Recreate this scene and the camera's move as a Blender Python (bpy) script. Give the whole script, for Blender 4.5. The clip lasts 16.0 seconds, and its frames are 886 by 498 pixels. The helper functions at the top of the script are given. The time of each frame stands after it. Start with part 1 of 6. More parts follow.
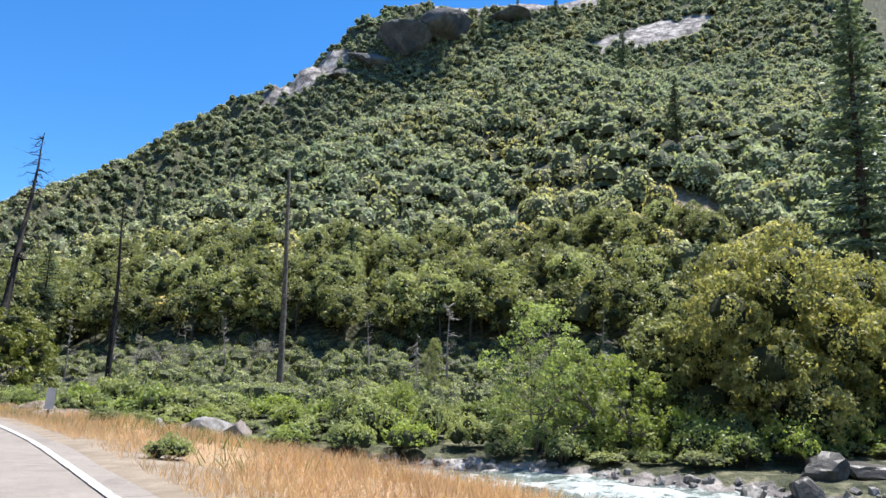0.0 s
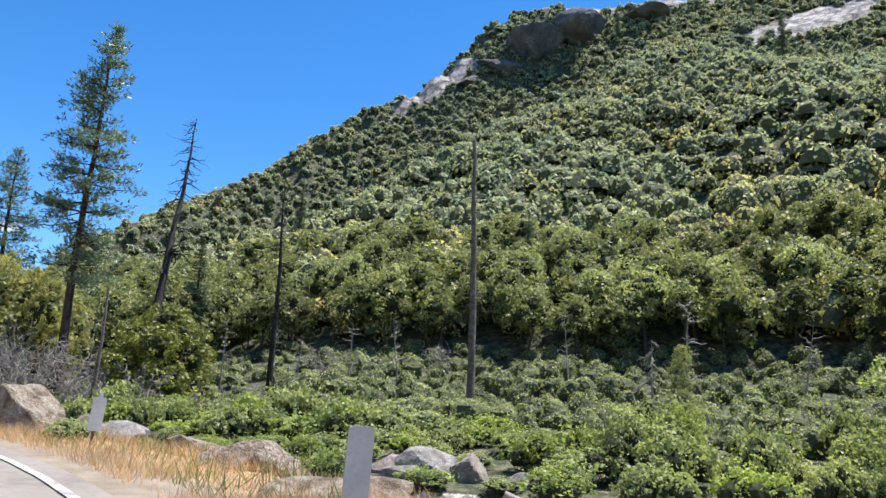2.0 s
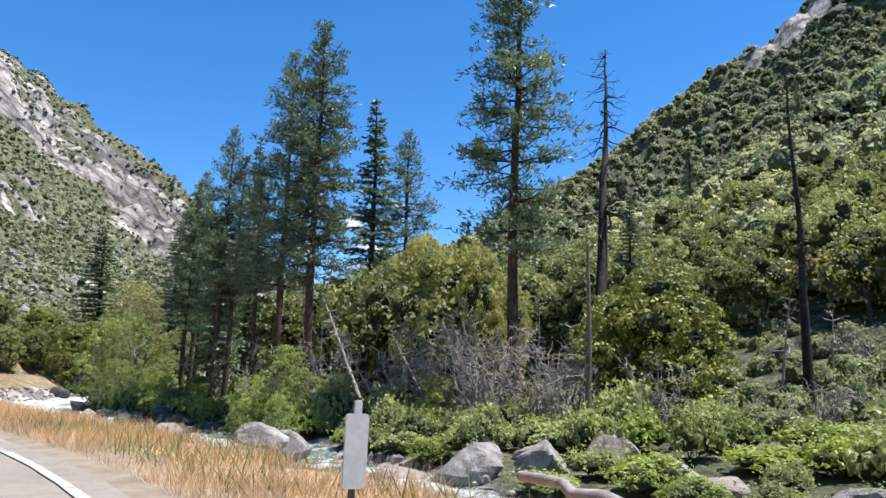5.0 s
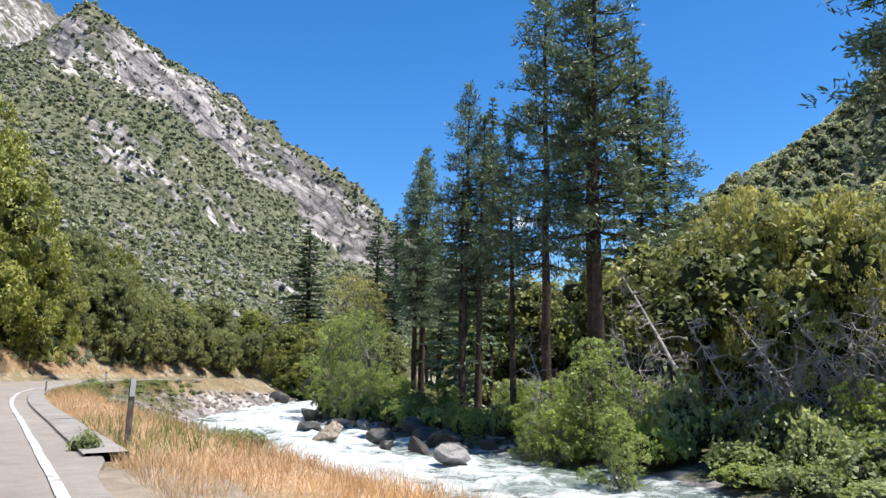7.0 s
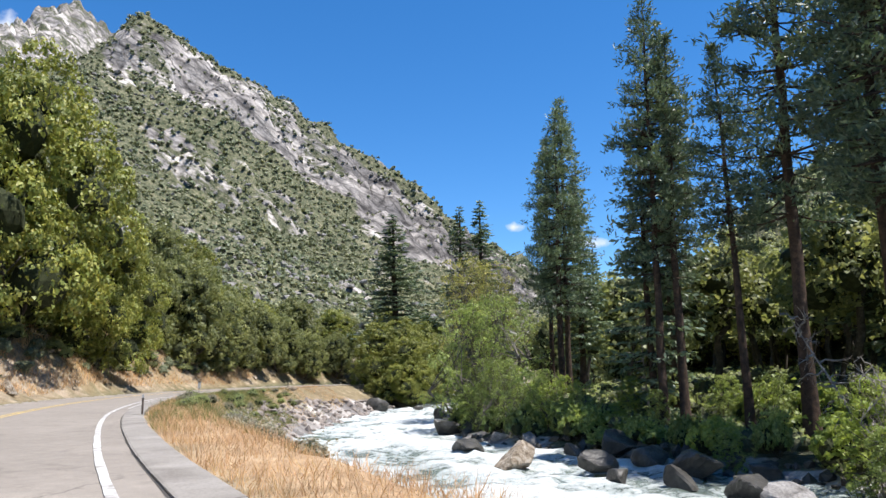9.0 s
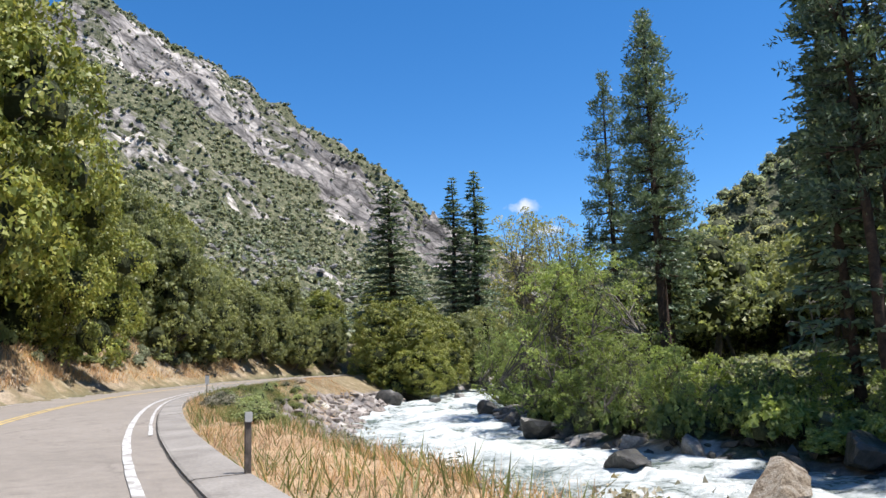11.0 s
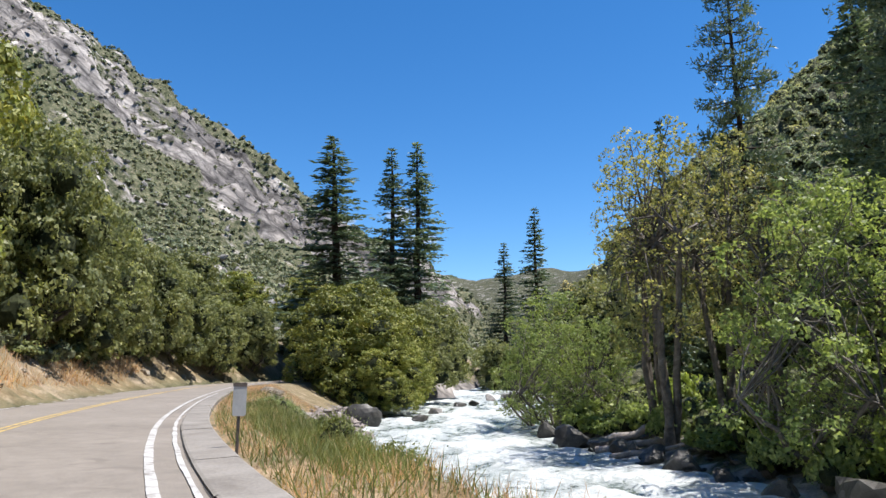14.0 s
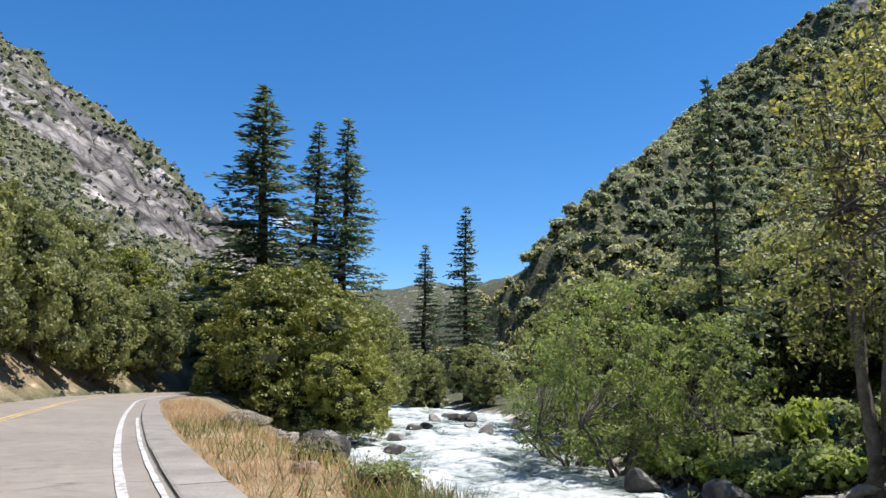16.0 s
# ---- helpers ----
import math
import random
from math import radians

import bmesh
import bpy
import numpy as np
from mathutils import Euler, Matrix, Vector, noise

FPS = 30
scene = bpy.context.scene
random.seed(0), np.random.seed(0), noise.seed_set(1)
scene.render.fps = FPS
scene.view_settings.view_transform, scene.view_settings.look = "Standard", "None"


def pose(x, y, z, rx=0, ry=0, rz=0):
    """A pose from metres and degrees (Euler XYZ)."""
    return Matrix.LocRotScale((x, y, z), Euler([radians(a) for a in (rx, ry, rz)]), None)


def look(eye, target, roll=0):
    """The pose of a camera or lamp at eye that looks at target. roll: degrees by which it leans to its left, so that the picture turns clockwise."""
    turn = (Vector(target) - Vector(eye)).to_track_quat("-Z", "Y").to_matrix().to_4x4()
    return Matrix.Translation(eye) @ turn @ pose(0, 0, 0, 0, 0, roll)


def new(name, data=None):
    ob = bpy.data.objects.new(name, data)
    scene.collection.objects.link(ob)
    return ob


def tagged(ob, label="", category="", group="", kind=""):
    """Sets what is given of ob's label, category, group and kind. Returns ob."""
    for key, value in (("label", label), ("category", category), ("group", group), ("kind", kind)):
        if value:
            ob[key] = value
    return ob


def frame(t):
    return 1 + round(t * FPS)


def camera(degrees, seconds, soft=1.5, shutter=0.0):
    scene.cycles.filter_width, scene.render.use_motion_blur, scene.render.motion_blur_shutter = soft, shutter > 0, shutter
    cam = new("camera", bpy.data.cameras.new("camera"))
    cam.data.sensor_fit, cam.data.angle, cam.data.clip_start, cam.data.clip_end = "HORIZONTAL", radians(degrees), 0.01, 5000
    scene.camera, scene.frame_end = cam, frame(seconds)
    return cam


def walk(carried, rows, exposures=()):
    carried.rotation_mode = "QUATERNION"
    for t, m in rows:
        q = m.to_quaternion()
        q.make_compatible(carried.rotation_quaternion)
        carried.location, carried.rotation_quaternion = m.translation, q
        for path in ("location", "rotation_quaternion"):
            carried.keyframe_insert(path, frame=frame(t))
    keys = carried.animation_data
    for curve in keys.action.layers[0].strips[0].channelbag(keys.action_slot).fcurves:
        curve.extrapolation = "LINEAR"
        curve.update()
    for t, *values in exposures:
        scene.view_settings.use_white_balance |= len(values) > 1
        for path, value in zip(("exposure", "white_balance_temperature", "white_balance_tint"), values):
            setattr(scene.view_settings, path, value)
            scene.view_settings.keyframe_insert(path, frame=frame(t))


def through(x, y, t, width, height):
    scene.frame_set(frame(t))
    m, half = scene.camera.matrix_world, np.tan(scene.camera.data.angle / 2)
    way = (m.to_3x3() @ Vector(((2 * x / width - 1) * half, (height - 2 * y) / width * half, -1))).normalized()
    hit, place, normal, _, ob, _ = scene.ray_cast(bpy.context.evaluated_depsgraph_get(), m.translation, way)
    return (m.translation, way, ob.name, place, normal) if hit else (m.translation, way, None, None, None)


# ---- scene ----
cam = camera(61.9, 16.0)

PATH = [
    (0, (1.663, 0.317, 1.335), (1.749, 2.28, 1.711), 1.6),
    (0.5, (-0.851, 5.597, 1.362), (-0.812, 7.557, 1.759), 2.3),
    (1, (-3.489, 10.746, 1.384), (-3.524, 12.703, 1.795), 2.8),
    (1.5, (-6.206, 15.492, 1.378), (-6.333, 17.445, 1.791), 3.0),
    (2, (-9.338, 20.142, 1.332), (-9.574, 22.087, 1.735), 3.0),
    (2.5, (-12.575, 24.625, 1.313), (-12.938, 26.553, 1.702), 2.7),
    (3, (-16.011, 28.771, 1.309), (-16.513, 30.67, 1.685), 2.4),
    (3.5, (-19.798, 32.658, 1.329), (-20.445, 34.514, 1.698), 2.2),
    (4, (-23.571, 35.935, 1.336), (-24.361, 37.736, 1.699), 2.0),
    (4.5, (-27.777, 38.866, 1.339), (-28.707, 40.6, 1.697), 1.9),
    (5, (-32.403, 41.675, 1.342), (-33.467, 43.332, 1.692), 1.6),
    (7.5, (-58.071, 51.007, 1.409), (-59.53, 52.332, 1.748), 0.8),
    (8, (-63.392, 52.314, 1.394), (-64.877, 53.61, 1.733), 0.3),
    (8.5, (-68.235, 53.447, 1.369), (-69.736, 54.724, 1.709), -0.2),
    (9, (-73.185, 54.563, 1.327), (-74.693, 55.832, 1.668), -0.6),
    (9.5, (-78.217, 55.692, 1.268), (-79.721, 56.967, 1.604), -0.9),
    (12, (-104.615, 62.844, 1.309), (-105.965, 64.289, 1.607), -2.1),
    (12.5, (-109.844, 64.742, 1.343), (-111.152, 66.224, 1.644), -2.0),
    (13, (-115.066, 66.835, 1.346), (-116.332, 68.353, 1.651), -1.8),
    (13.5, (-120.332, 69.159, 1.332), (-121.555, 70.71, 1.646), -1.5),
    (14, (-125.512, 71.645, 1.321), (-126.69, 73.229, 1.64), -1.1),
    (14.5, (-130.614, 74.361, 1.333), (-131.738, 75.983, 1.656), -0.6),
    (15, (-135.558, 77.212, 1.348), (-136.617, 78.876, 1.677), -0.2),
    (15.5, (-140.535, 80.425, 1.366), (-141.519, 82.133, 1.705), 0.2),
    (16, (-145.447, 83.859, 1.374), (-146.357, 85.605, 1.727), 0.5),
]
walk(cam, [(t, look(eye, target, roll)) for t, eye, target, roll in PATH], [(0, 1.08, 6300, 12), (16, 0.70, 6400, 12)])

# world and sun
SUN_DIR = Vector((0.31, 0.20, 0.93)).normalized()
world = bpy.data.worlds.new("sky")
scene.world = world
world.use_nodes = True
wn, wl = world.node_tree.nodes, world.node_tree.links
sky = wn.new("ShaderNodeTexSky")
sky.sky_type = 'NISHITA'
sky.sun_disc = False
sky.sun_elevation = math.asin(SUN_DIR.z)
sky.sun_rotation = math.atan2(SUN_DIR.x, SUN_DIR.y)
sky.altitude = 1400
sky.air_density = 1.0
sky.dust_density = 0.15
sky.ozone_density = 4.0
deep = wn.new("ShaderNodeHueSaturation")
deep.inputs["Saturation"].default_value = 1.28
wl.new(sky.outputs[0], deep.inputs["Color"])
# three small fair-weather clouds low over the valley
ray = wn.new("ShaderNodeTexCoord").outputs["Generated"]
wisp = wn.new("ShaderNodeTexNoise")
wisp.inputs["Scale"].default_value = 42
wisp.inputs["Detail"].default_value = 6
wl.new(ray, wisp.inputs["Vector"])
air = deep.outputs[0]
for toward, long, high in (((-0.6096, 0.7738, 0.1718), 0.020, 0.0075), ((-0.6255, 0.7525, 0.205), 0.020, 0.008), ((-0.682, 0.704, 0.1978), 0.022, 0.006), ((-0.912, 0.125, 0.392), 0.022, 0.016)):
    offset = wn.new("ShaderNodeVectorMath")
    offset.operation = 'SUBTRACT'
    offset.inputs[1].default_value = toward
    wl.new(ray, offset.inputs[0])
    fit_to = wn.new("ShaderNodeVectorMath")
    fit_to.operation = 'MULTIPLY'
    fit_to.inputs[1].default_value = (1 / long, 1 / long, 1 / high)
    wl.new(offset.outputs[0], fit_to.inputs[0])
    size_of = wn.new("ShaderNodeVectorMath")
    size_of.operation = 'LENGTH'
    wl.new(fit_to.outputs[0], size_of.inputs[0])
    thin = wn.new("ShaderNodeMath")
    thin.operation = 'MULTIPLY_ADD'
    thin.inputs[1].default_value = 3.0
    wl.new(wisp.outputs[0], thin.inputs[0])
    wl.new(size_of.outputs["Value"], thin.inputs[2])
    cover = wn.new("ShaderNodeMapRange")
    cover.inputs["From Min"].default_value = 2.6
    cover.inputs["From Max"].default_value = 1.6
    wl.new(thin.outputs[0], cover.inputs[0])
    puff = wn.new("ShaderNodeMix")
    puff.data_type = 'RGBA'
    wl.new(cover.outputs[0], puff.inputs[0])
    wl.new(air, puff.inputs[6])
    puff.inputs[7].default_value = (5.0, 5.3, 5.8, 1)
    air = puff.outputs[2]
wl.new(air, wn["Background"].inputs[0])
wn["Background"].inputs[1].default_value = 0.108
sun_data = bpy.data.lights.new("sun", 'SUN')
sun_data.energy = 5.0
sun_data.angle = radians(0.53)
sun_data.color = (1.0, 0.955, 0.89)
sun = new("sun", sun_data)
sun.matrix_world = look(SUN_DIR * 500, (0, 0, 0))

WATER_Z = -4.3


# ---------------------------------------------------------------- small maths
def hash2(i, j, seed):
    h = (i.astype(np.int64) * 374761393 + j.astype(np.int64) * 668265263 + seed * 974634777) & 0xFFFFFFFF
    h = ((h ^ (h >> 13)) * 1274126177) & 0xFFFFFFFF
    return ((h ^ (h >> 16)) & 0xFFFF) / 65535.0


def vnoise(x, y, seed=0):
    x, y = np.asarray(x, float), np.asarray(y, float)
    i, j = np.floor(x), np.floor(y)
    u, v = x - i, y - j
    u, v = u * u * (3 - 2 * u), v * v * (3 - 2 * v)
    a, b = hash2(i, j, seed), hash2(i + 1, j, seed)
    c, d = hash2(i, j + 1, seed), hash2(i + 1, j + 1, seed)
    return (a * (1 - u) + b * u) * (1 - v) + (c * (1 - u) + d * u) * v


def fbm(x, y, octaves=4, seed=0):
    total, amp, norm = 0.0, 1.0, 0.0
    x, y = np.asarray(x, float), np.asarray(y, float)
    for k in range(octaves):
        total = total + amp * vnoise(x, y, seed + 17 * k)
        norm += amp
        x, y, amp = x * 2.03 + 11.7, y * 2.03 - 5.3, amp * 0.5
    return total / norm


def smooth(a, b, x):
    t = np.clip((np.asarray(x, float) - a) / (b - a), 0, 1)
    return t * t * (3 - 2 * t)


def spline(points, step):
    """Catmull-Rom through rows of any width, sampled about every step metres."""
    p = np.array(points, float)
    p = np.vstack([2 * p[0] - p[1], p, 2 * p[-1] - p[-2]])
    rows = []
    for k in range(1, len(p) - 2):
        n = max(2, int(np.hypot(*(p[k + 1] - p[k])[:2]) / step))
        for t in np.arange(n) / n:
            a, b, c, d = p[k - 1], p[k], p[k + 1], p[k + 2]
            rows.append(0.5 * (2 * b + (c - a) * t + (2 * a - 5 * b + 4 * c - d) * t * t + (3 * b - a - 3 * c + d) * t ** 3))
    rows.append(p[-2])
    return np.array(rows)


def near(x, y, line):
    """Distance to a polyline of rows x, y, values...; + on its right side; and the values and arc length there."""
    x, y = np.asarray(x, float), np.asarray(y, float)
    best = np.full(x.shape, 1e18)
    side = np.ones(x.shape)
    vals = np.zeros((line.shape[1] - 1,) + x.shape)
    arc = 0.0
    for a, b in zip(line[:-1], line[1:]):
        d = b[:2] - a[:2]
        length = np.hypot(*d)
        t = np.clip(((x - a[0]) * d[0] + (y - a[1]) * d[1]) / length ** 2, 0, 1)
        dx, dy = x - a[0] - t * d[0], y - a[1] - t * d[1]
        q = dx * dx + dy * dy
        m = q < best
        best = np.where(m, q, best)
        side = np.where(m, np.where(dx * d[1] - dy * d[0] >= 0, 1.0, -1.0), side)
        for k in range(2, line.shape[1]):
            vals[k - 2] = np.where(m, a[k] + t * (b[k] - a[k]), vals[k - 2])
        vals[-1] = np.where(m, arc + t * length, vals[-1])
        arc += length
    return np.sqrt(best), side, vals


def crest_height(x, y, line):
    """A height carried smoothly from a crest line to the slopes below it."""
    pts = spline(line, 28.0)
    top, bottom = 0.0, 0.0
    for px, py, pz in pts:
        w = 1.0 / ((x - px) ** 2 + (y - py) ** 2 + 90.0) ** 2
        top, bottom = top + w * pz, bottom + w
    return top / bottom


# ---------------------------------------------------------------- the plan
# the white edge line of the lane, from behind the start to past the end
EDGE = spline([(19.1, -75.6), (18.6, -50.4), (15.7, -29.0), (10.7, -13.4), (4.9, -1.6), (-1.7, 9.5), (-7.7, 19.3), (-14.4, 28.5), (-22.6, 36.1),
               (-31.7, 42.6), (-43.0, 47.7), (-57, 51.4), (-72.7, 55.1), (-88.4, 58.8), (-104, 63.4), (-117.7, 68.8),
               (-130, 74.7), (-142.2, 82.2), (-153.5, 90.6), (-164.5, 99.6), (-176, 109.6), (-187, 119.8), (-196.5, 131.5), (-203.5, 146), (-209, 164), (-216, 190)], 2.0)
ROAD_L, ROAD_R = -7.6, 0.9      # pavement, measured from the edge line

RIVER = spline([(122.6, -45.6, 8), (67.6, 8.1, 8), (33.6, 30.5, 7.5), (18.0, 40.5, 8.5), (6.0, 48.5, 9.0), (-7.0, 53.0, 6.5), (-22.9, 58.2, 4.5), (-51.9, 70.1, 5), (-84, 81, 10), (-108, 87, 11),
                (-127, 92.5, 8.5), (-142, 103.5, 7.5), (-160, 120.5, 8), (-173, 138, 9.5), (-187, 160, 12), (-206, 193, 13),
                (-236, 236, 11), (-262, 285, 9), (-300, 340, 8), (-420, 560, 8)], 3.0)

HILL_FOOT = np.array([(700, 0), (300, 62), (116, 90), (28, 112), (-42, 123), (-98, 143), (-150, 163), (-185, 205), (-215, 262), (-262, 335), (-330, 420)], float)
HILL_CREST = np.array([(-330, 430, 6), (-285, 350, 14), (-252, 318, 28), (-228, 330, 50), (-209, 377, 80), (-181, 462, 130), (-132, 560, 218), (-88, 592, 262), (-20, 642, 340),
                       (140, 640, 352), (400, 640, 440), (900, 520, 460)], float)
SCARP_FOOT = np.vstack([[(10.2, -114.9)], np.array([(27.1, -76.3), (10.9, -16.5), (-14.5, 11.2), (-38.3, 34.6), (-72, 46.5), (-104, 54.2), (-134, 67.3), (-158, 84), (-182, 104), (-203, 128),
                        (-216, 162), (-226, 200), (-262, 282), (-330, 400), (-440, 640)], float)])
SCARP_CREST = np.array([(-200, -420, 420), (-520, -180, 380), (-760, 60, 300), (-745, 130, 262), (-706, 203, 255), (-695, 217, 292), (-686, 238, 311), (-676, 268, 292), (-662, 304, 271), (-651, 353, 252),
                        (-611, 401, 206), (-592, 430, 187), (-562, 452, 157), (-533, 471, 122), (-515, 505, 104), (-480, 570, 66), (-450, 650, 30)], float)
FAR_CREST = np.array([(-900, 60, 340), (-965, 174, 371), (-1090, 215, 440), (-1156, 251, 488), (-1205, 280, 520), (-1246, 307, 572), (-1290, 335, 520), (-1400, 420, 420)], float)
END_CREST = np.array([(-1500, 900, 300), (-1190, 1120, 215), (-1054, 1231, 196), (-960, 1300, 184), (-800, 1330, 186), (-560, 1420, 220), (-200, 1500, 300)], float)


def terrain(x, y):
    """Height, rock mask, grass mask and the plan distances of points on the ground."""
    d_road, s_road, v_road = near(x, y, EDGE)
    u = d_road * s_road
    d_riv, s_riv, v_riv = near(x, y, RIVER)
    e = d_riv - v_riv[0] + 1.6 * (fbm(x * 0.18, y * 0.18, 3, 5) - 0.5)
    rough = fbm(x * 0.11, y * 0.11, 4, 3) - 0.5
    # valley floor beyond the river
    far = WATER_Z + np.minimum(np.maximum(e, 0) * 0.35, 1.0) + np.minimum(np.maximum(e - 5, 0) * 0.115, 4.0) + rough * 0.9 * smooth(0, 6, e)
    # between road and river
    bank = np.maximum(u - 3.3, 0)
    t = np.maximum(e, 0) / (np.maximum(e, 0) + bank + 1e-3)
    mid = WATER_Z * np.clip(1 - t * 1.04, 0, 1) ** 0.92 - 0.05 + rough * 0.5 * smooth(3.5, 7, u)
    bed = WATER_Z - np.minimum(-np.minimum(e, 0) * 0.4, 1.3)
    z = np.where(s_riv > 0, far, mid)
    z = np.where(e < 0, bed, z)
    # hill across the river, with a brushy fan of debris at its foot
    df, sf, _ = near(x, y, HILL_FOOT)
    fan = smooth(-85, -45, x) * smooth(-17, 7, df * sf) * 5.2
    z = np.where(s_riv > 0, z + fan * smooth(0, 12, e), z)
    dc, sc, vc = near(x, y, HILL_CREST)
    up = df / (df + dc + 1e-3)
    ch = crest_height(x, y, HILL_CREST)
    crest = ch + 12 * (fbm(x * 0.02, y * 0.02, 3, 21) - 0.5)
    hill = crest * (up ** (0.92 + 0.12 * smooth(-110, 10, x)) + 0.05 * smooth(0.82, 0.95, up) - 0.03) + (fbm(x * 0.03, y * 0.03, 4, 8) - 0.5) * 12 * smooth(0.05, 0.4, up)
    # the planar flank, steeper where it meets the valley on the east
    rise = np.maximum(df - 6, 0)
    flank = (0.49 + 0.11 * smooth(-95, -5, x) - 0.06 * smooth(60, 140, x)) * rise + 0.15 * np.minimum(rise, 95) * smooth(15, 65, x) + (fbm(x * 0.03, y * 0.03, 4, 8) - 0.5) * 12 * smooth(0.05, 0.4, up)
    hill = np.maximum(hill, flank * smooth(-240, -150, x))
    hill = np.where(sc > 0, hill, crest * 1.02 - 0.25 * dc)
    on_hill = (sf > 0)
    z = np.where(on_hill, np.maximum(z, 0.2) + np.maximum(hill, 0), z)
    # slope above the road
    dl, sl, _ = near(x, y, SCARP_FOOT)
    dk, sk, vk = near(x, y, SCARP_CREST)
    upl = dl / (dl + dk + 1e-3)
    ribs = np.abs(fbm((0.44 * x + 0.9 * y) * 0.009, (0.9 * x - 0.44 * y) * 0.042, 4, 31) - 0.5) * 2.4
    fine = fbm(x * 0.09, y * 0.09, 4, 37) - 0.5
    wide = 112 - 0.22 * np.clip(y - 230, 0, 250)
    face = smooth(wide, wide * 0.62, dk + 110 * (fbm(x * 0.014, y * 0.014, 3, 41) - 0.5)) * smooth(195, 225, y + 0.25 * (x + 690)) * smooth(3, 22, dk + 20 * (fbm(x * 0.03, y * 0.03, 3, 44) - 0.5))
    face = face * (0.45 + 0.55 * smooth(0.36, 0.48, fbm(x * 0.022 + 3, y * 0.03, 3, 45)))
    face = np.maximum(face, 0.45 * smooth(0.60, 0.72, fbm(x * 0.02 + 7, y * 0.028, 3, 43)) * smooth(0.12, 0.3, upl))
    kh = crest_height(x, y, SCARP_CREST)
    scarp = kh * upl ** 1.36 + (ribs - 0.35) * 62 * face * (1 - smooth(0.84, 0.97, upl)) + fine * (8 + 22 * face) * smooth(0.03, 0.2, upl)
    cut = np.minimum(dl * 0.85, 4.5 + 2.5 * vnoise(x * 0.05, y * 0.05, 9)) + fine * 2.2 * smooth(0, 3, dl)
    scarp = np.maximum(scarp, cut * (1 - smooth(0.02, 0.3, upl)) + scarp * smooth(0.02, 0.3, upl))
    scarp = np.where(sk < 0, kh - 0.35 * dk + fine * 10, scarp)
    on_scarp = sl < 0
    z = np.where(on_scarp, np.maximum(scarp, 0), z)
    # mountains behind
    dp, _, vp = near(x, y, FAR_CREST)
    far_m = vp[0] - 0.62 * dp + (fbm(x * 0.02, y * 0.02, 5, 51) - 0.5) * 60 + np.abs(fbm(x * 0.05, y * 0.05, 3, 52) - 0.5) * 70
    de, _, ve = near(x, y, END_CREST)
    end_m = ve[0] - 0.36 * de + (fbm(x * 0.012, y * 0.012, 4, 53) - 0.5) * 26
    z = np.where(on_scarp, np.maximum(z, far_m), z)
    z = np.maximum(z, end_m)
    # the bench under the pavement
    on_road = smooth(ROAD_R + 2.6, ROAD_R + 1.2, u) * smooth(ROAD_L - 0.6, ROAD_L + 0.1, u)
    z = z * (1 - on_road) - 0.12 * on_road
    rock = np.where(on_scarp, face, 0.0)
    rock = np.where(on_scarp & (far_m > scarp), 0.5, rock)
    slabs = smooth(0.90, 0.96, up) * smooth(-140, -105, x) * smooth(0.40, 0.5, fbm(x * 0.012, y * 0.012, 2, 47)) + 0.95 * smooth(34, 18, np.hypot((x - 180) * 0.55, (y - 508) * 0.9) + 22 * (fbm(x * 0.04, y * 0.04, 3, 48) - 0.5))
    rock = np.where(on_hill, slabs, rock)
    # Some rock grey on the end hill, standing in for distance haze.
    rock = np.where(end_m >= z - 0.01, 0.3, rock)
    rock = np.where((e < np.where(s_riv > 0, 1.0, 4.0)) & ~on_hill & ~on_scarp, 1.0, rock)
    bare = np.where(on_scarp, smooth(14, 4, dl) * smooth(0.46, 0.62, fbm(x * 0.13, y * 0.13, 3, 49)), smooth(11, 5, np.hypot(x - 64, (y - 160) * 0.7) + 8 * (fbm(x * 0.15, y * 0.15, 3, 57) - 0.5)))
    return z, rock, bare, u, e * 1.0, s_riv, np.where(on_hill, up, -1.0), np.where(on_scarp, upl, -1.0), v_road[0]


GRID = {}


def ground_at(x, y):
    """The height of the built ground sheet."""
    i = int(np.clip(np.searchsorted(GRID["x"], x) - 1, 0, len(GRID["x"]) - 2))
    j = int(np.clip(np.searchsorted(GRID["y"], y) - 1, 0, len(GRID["y"]) - 2))
    u = (x - GRID["x"][i]) / (GRID["x"][i + 1] - GRID["x"][i])
    v = (y - GRID["y"][j]) / (GRID["y"][j + 1] - GRID["y"][j])
    z = GRID["z"]
    return float((z[i, j] * (1 - u) + z[i + 1, j] * u) * (1 - v) + (z[i, j + 1] * (1 - u) + z[i + 1, j + 1] * u) * v)


# ---------------------------------------------------------------- mesh helpers
def mesh_np(name, verts, faces, mat=None, smooth_faces=False, **attributes):
    """A mesh from arrays: faces are rows of 3 or of 4 corners; attributes are one value a vertex."""
    me = bpy.data.meshes.new(name)
    verts, faces = np.asarray(verts, np.float32), np.asarray(faces, np.int32)
    n, k = faces.shape
    me.vertices.add(len(verts))
    me.vertices.foreach_set("co", verts.ravel())
    me.loops.add(n * k)
    me.loops.foreach_set("vertex_index", faces.ravel())
    me.polygons.add(n)
    me.polygons.foreach_set("loop_start", np.arange(0, n * k, k, dtype=np.int32))
    me.polygons.foreach_set("loop_total", np.full(n, k, np.int32))
    me.polygons.foreach_set("use_smooth", np.full(n, smooth_faces))
    for key, values in attributes.items():
        me.attributes.new(key, 'FLOAT', 'POINT').data.foreach_set("value", np.asarray(values, np.float32).ravel())
    me.update(calc_edges=True)
    if mat:
        me.materials.append(mat)
    return me


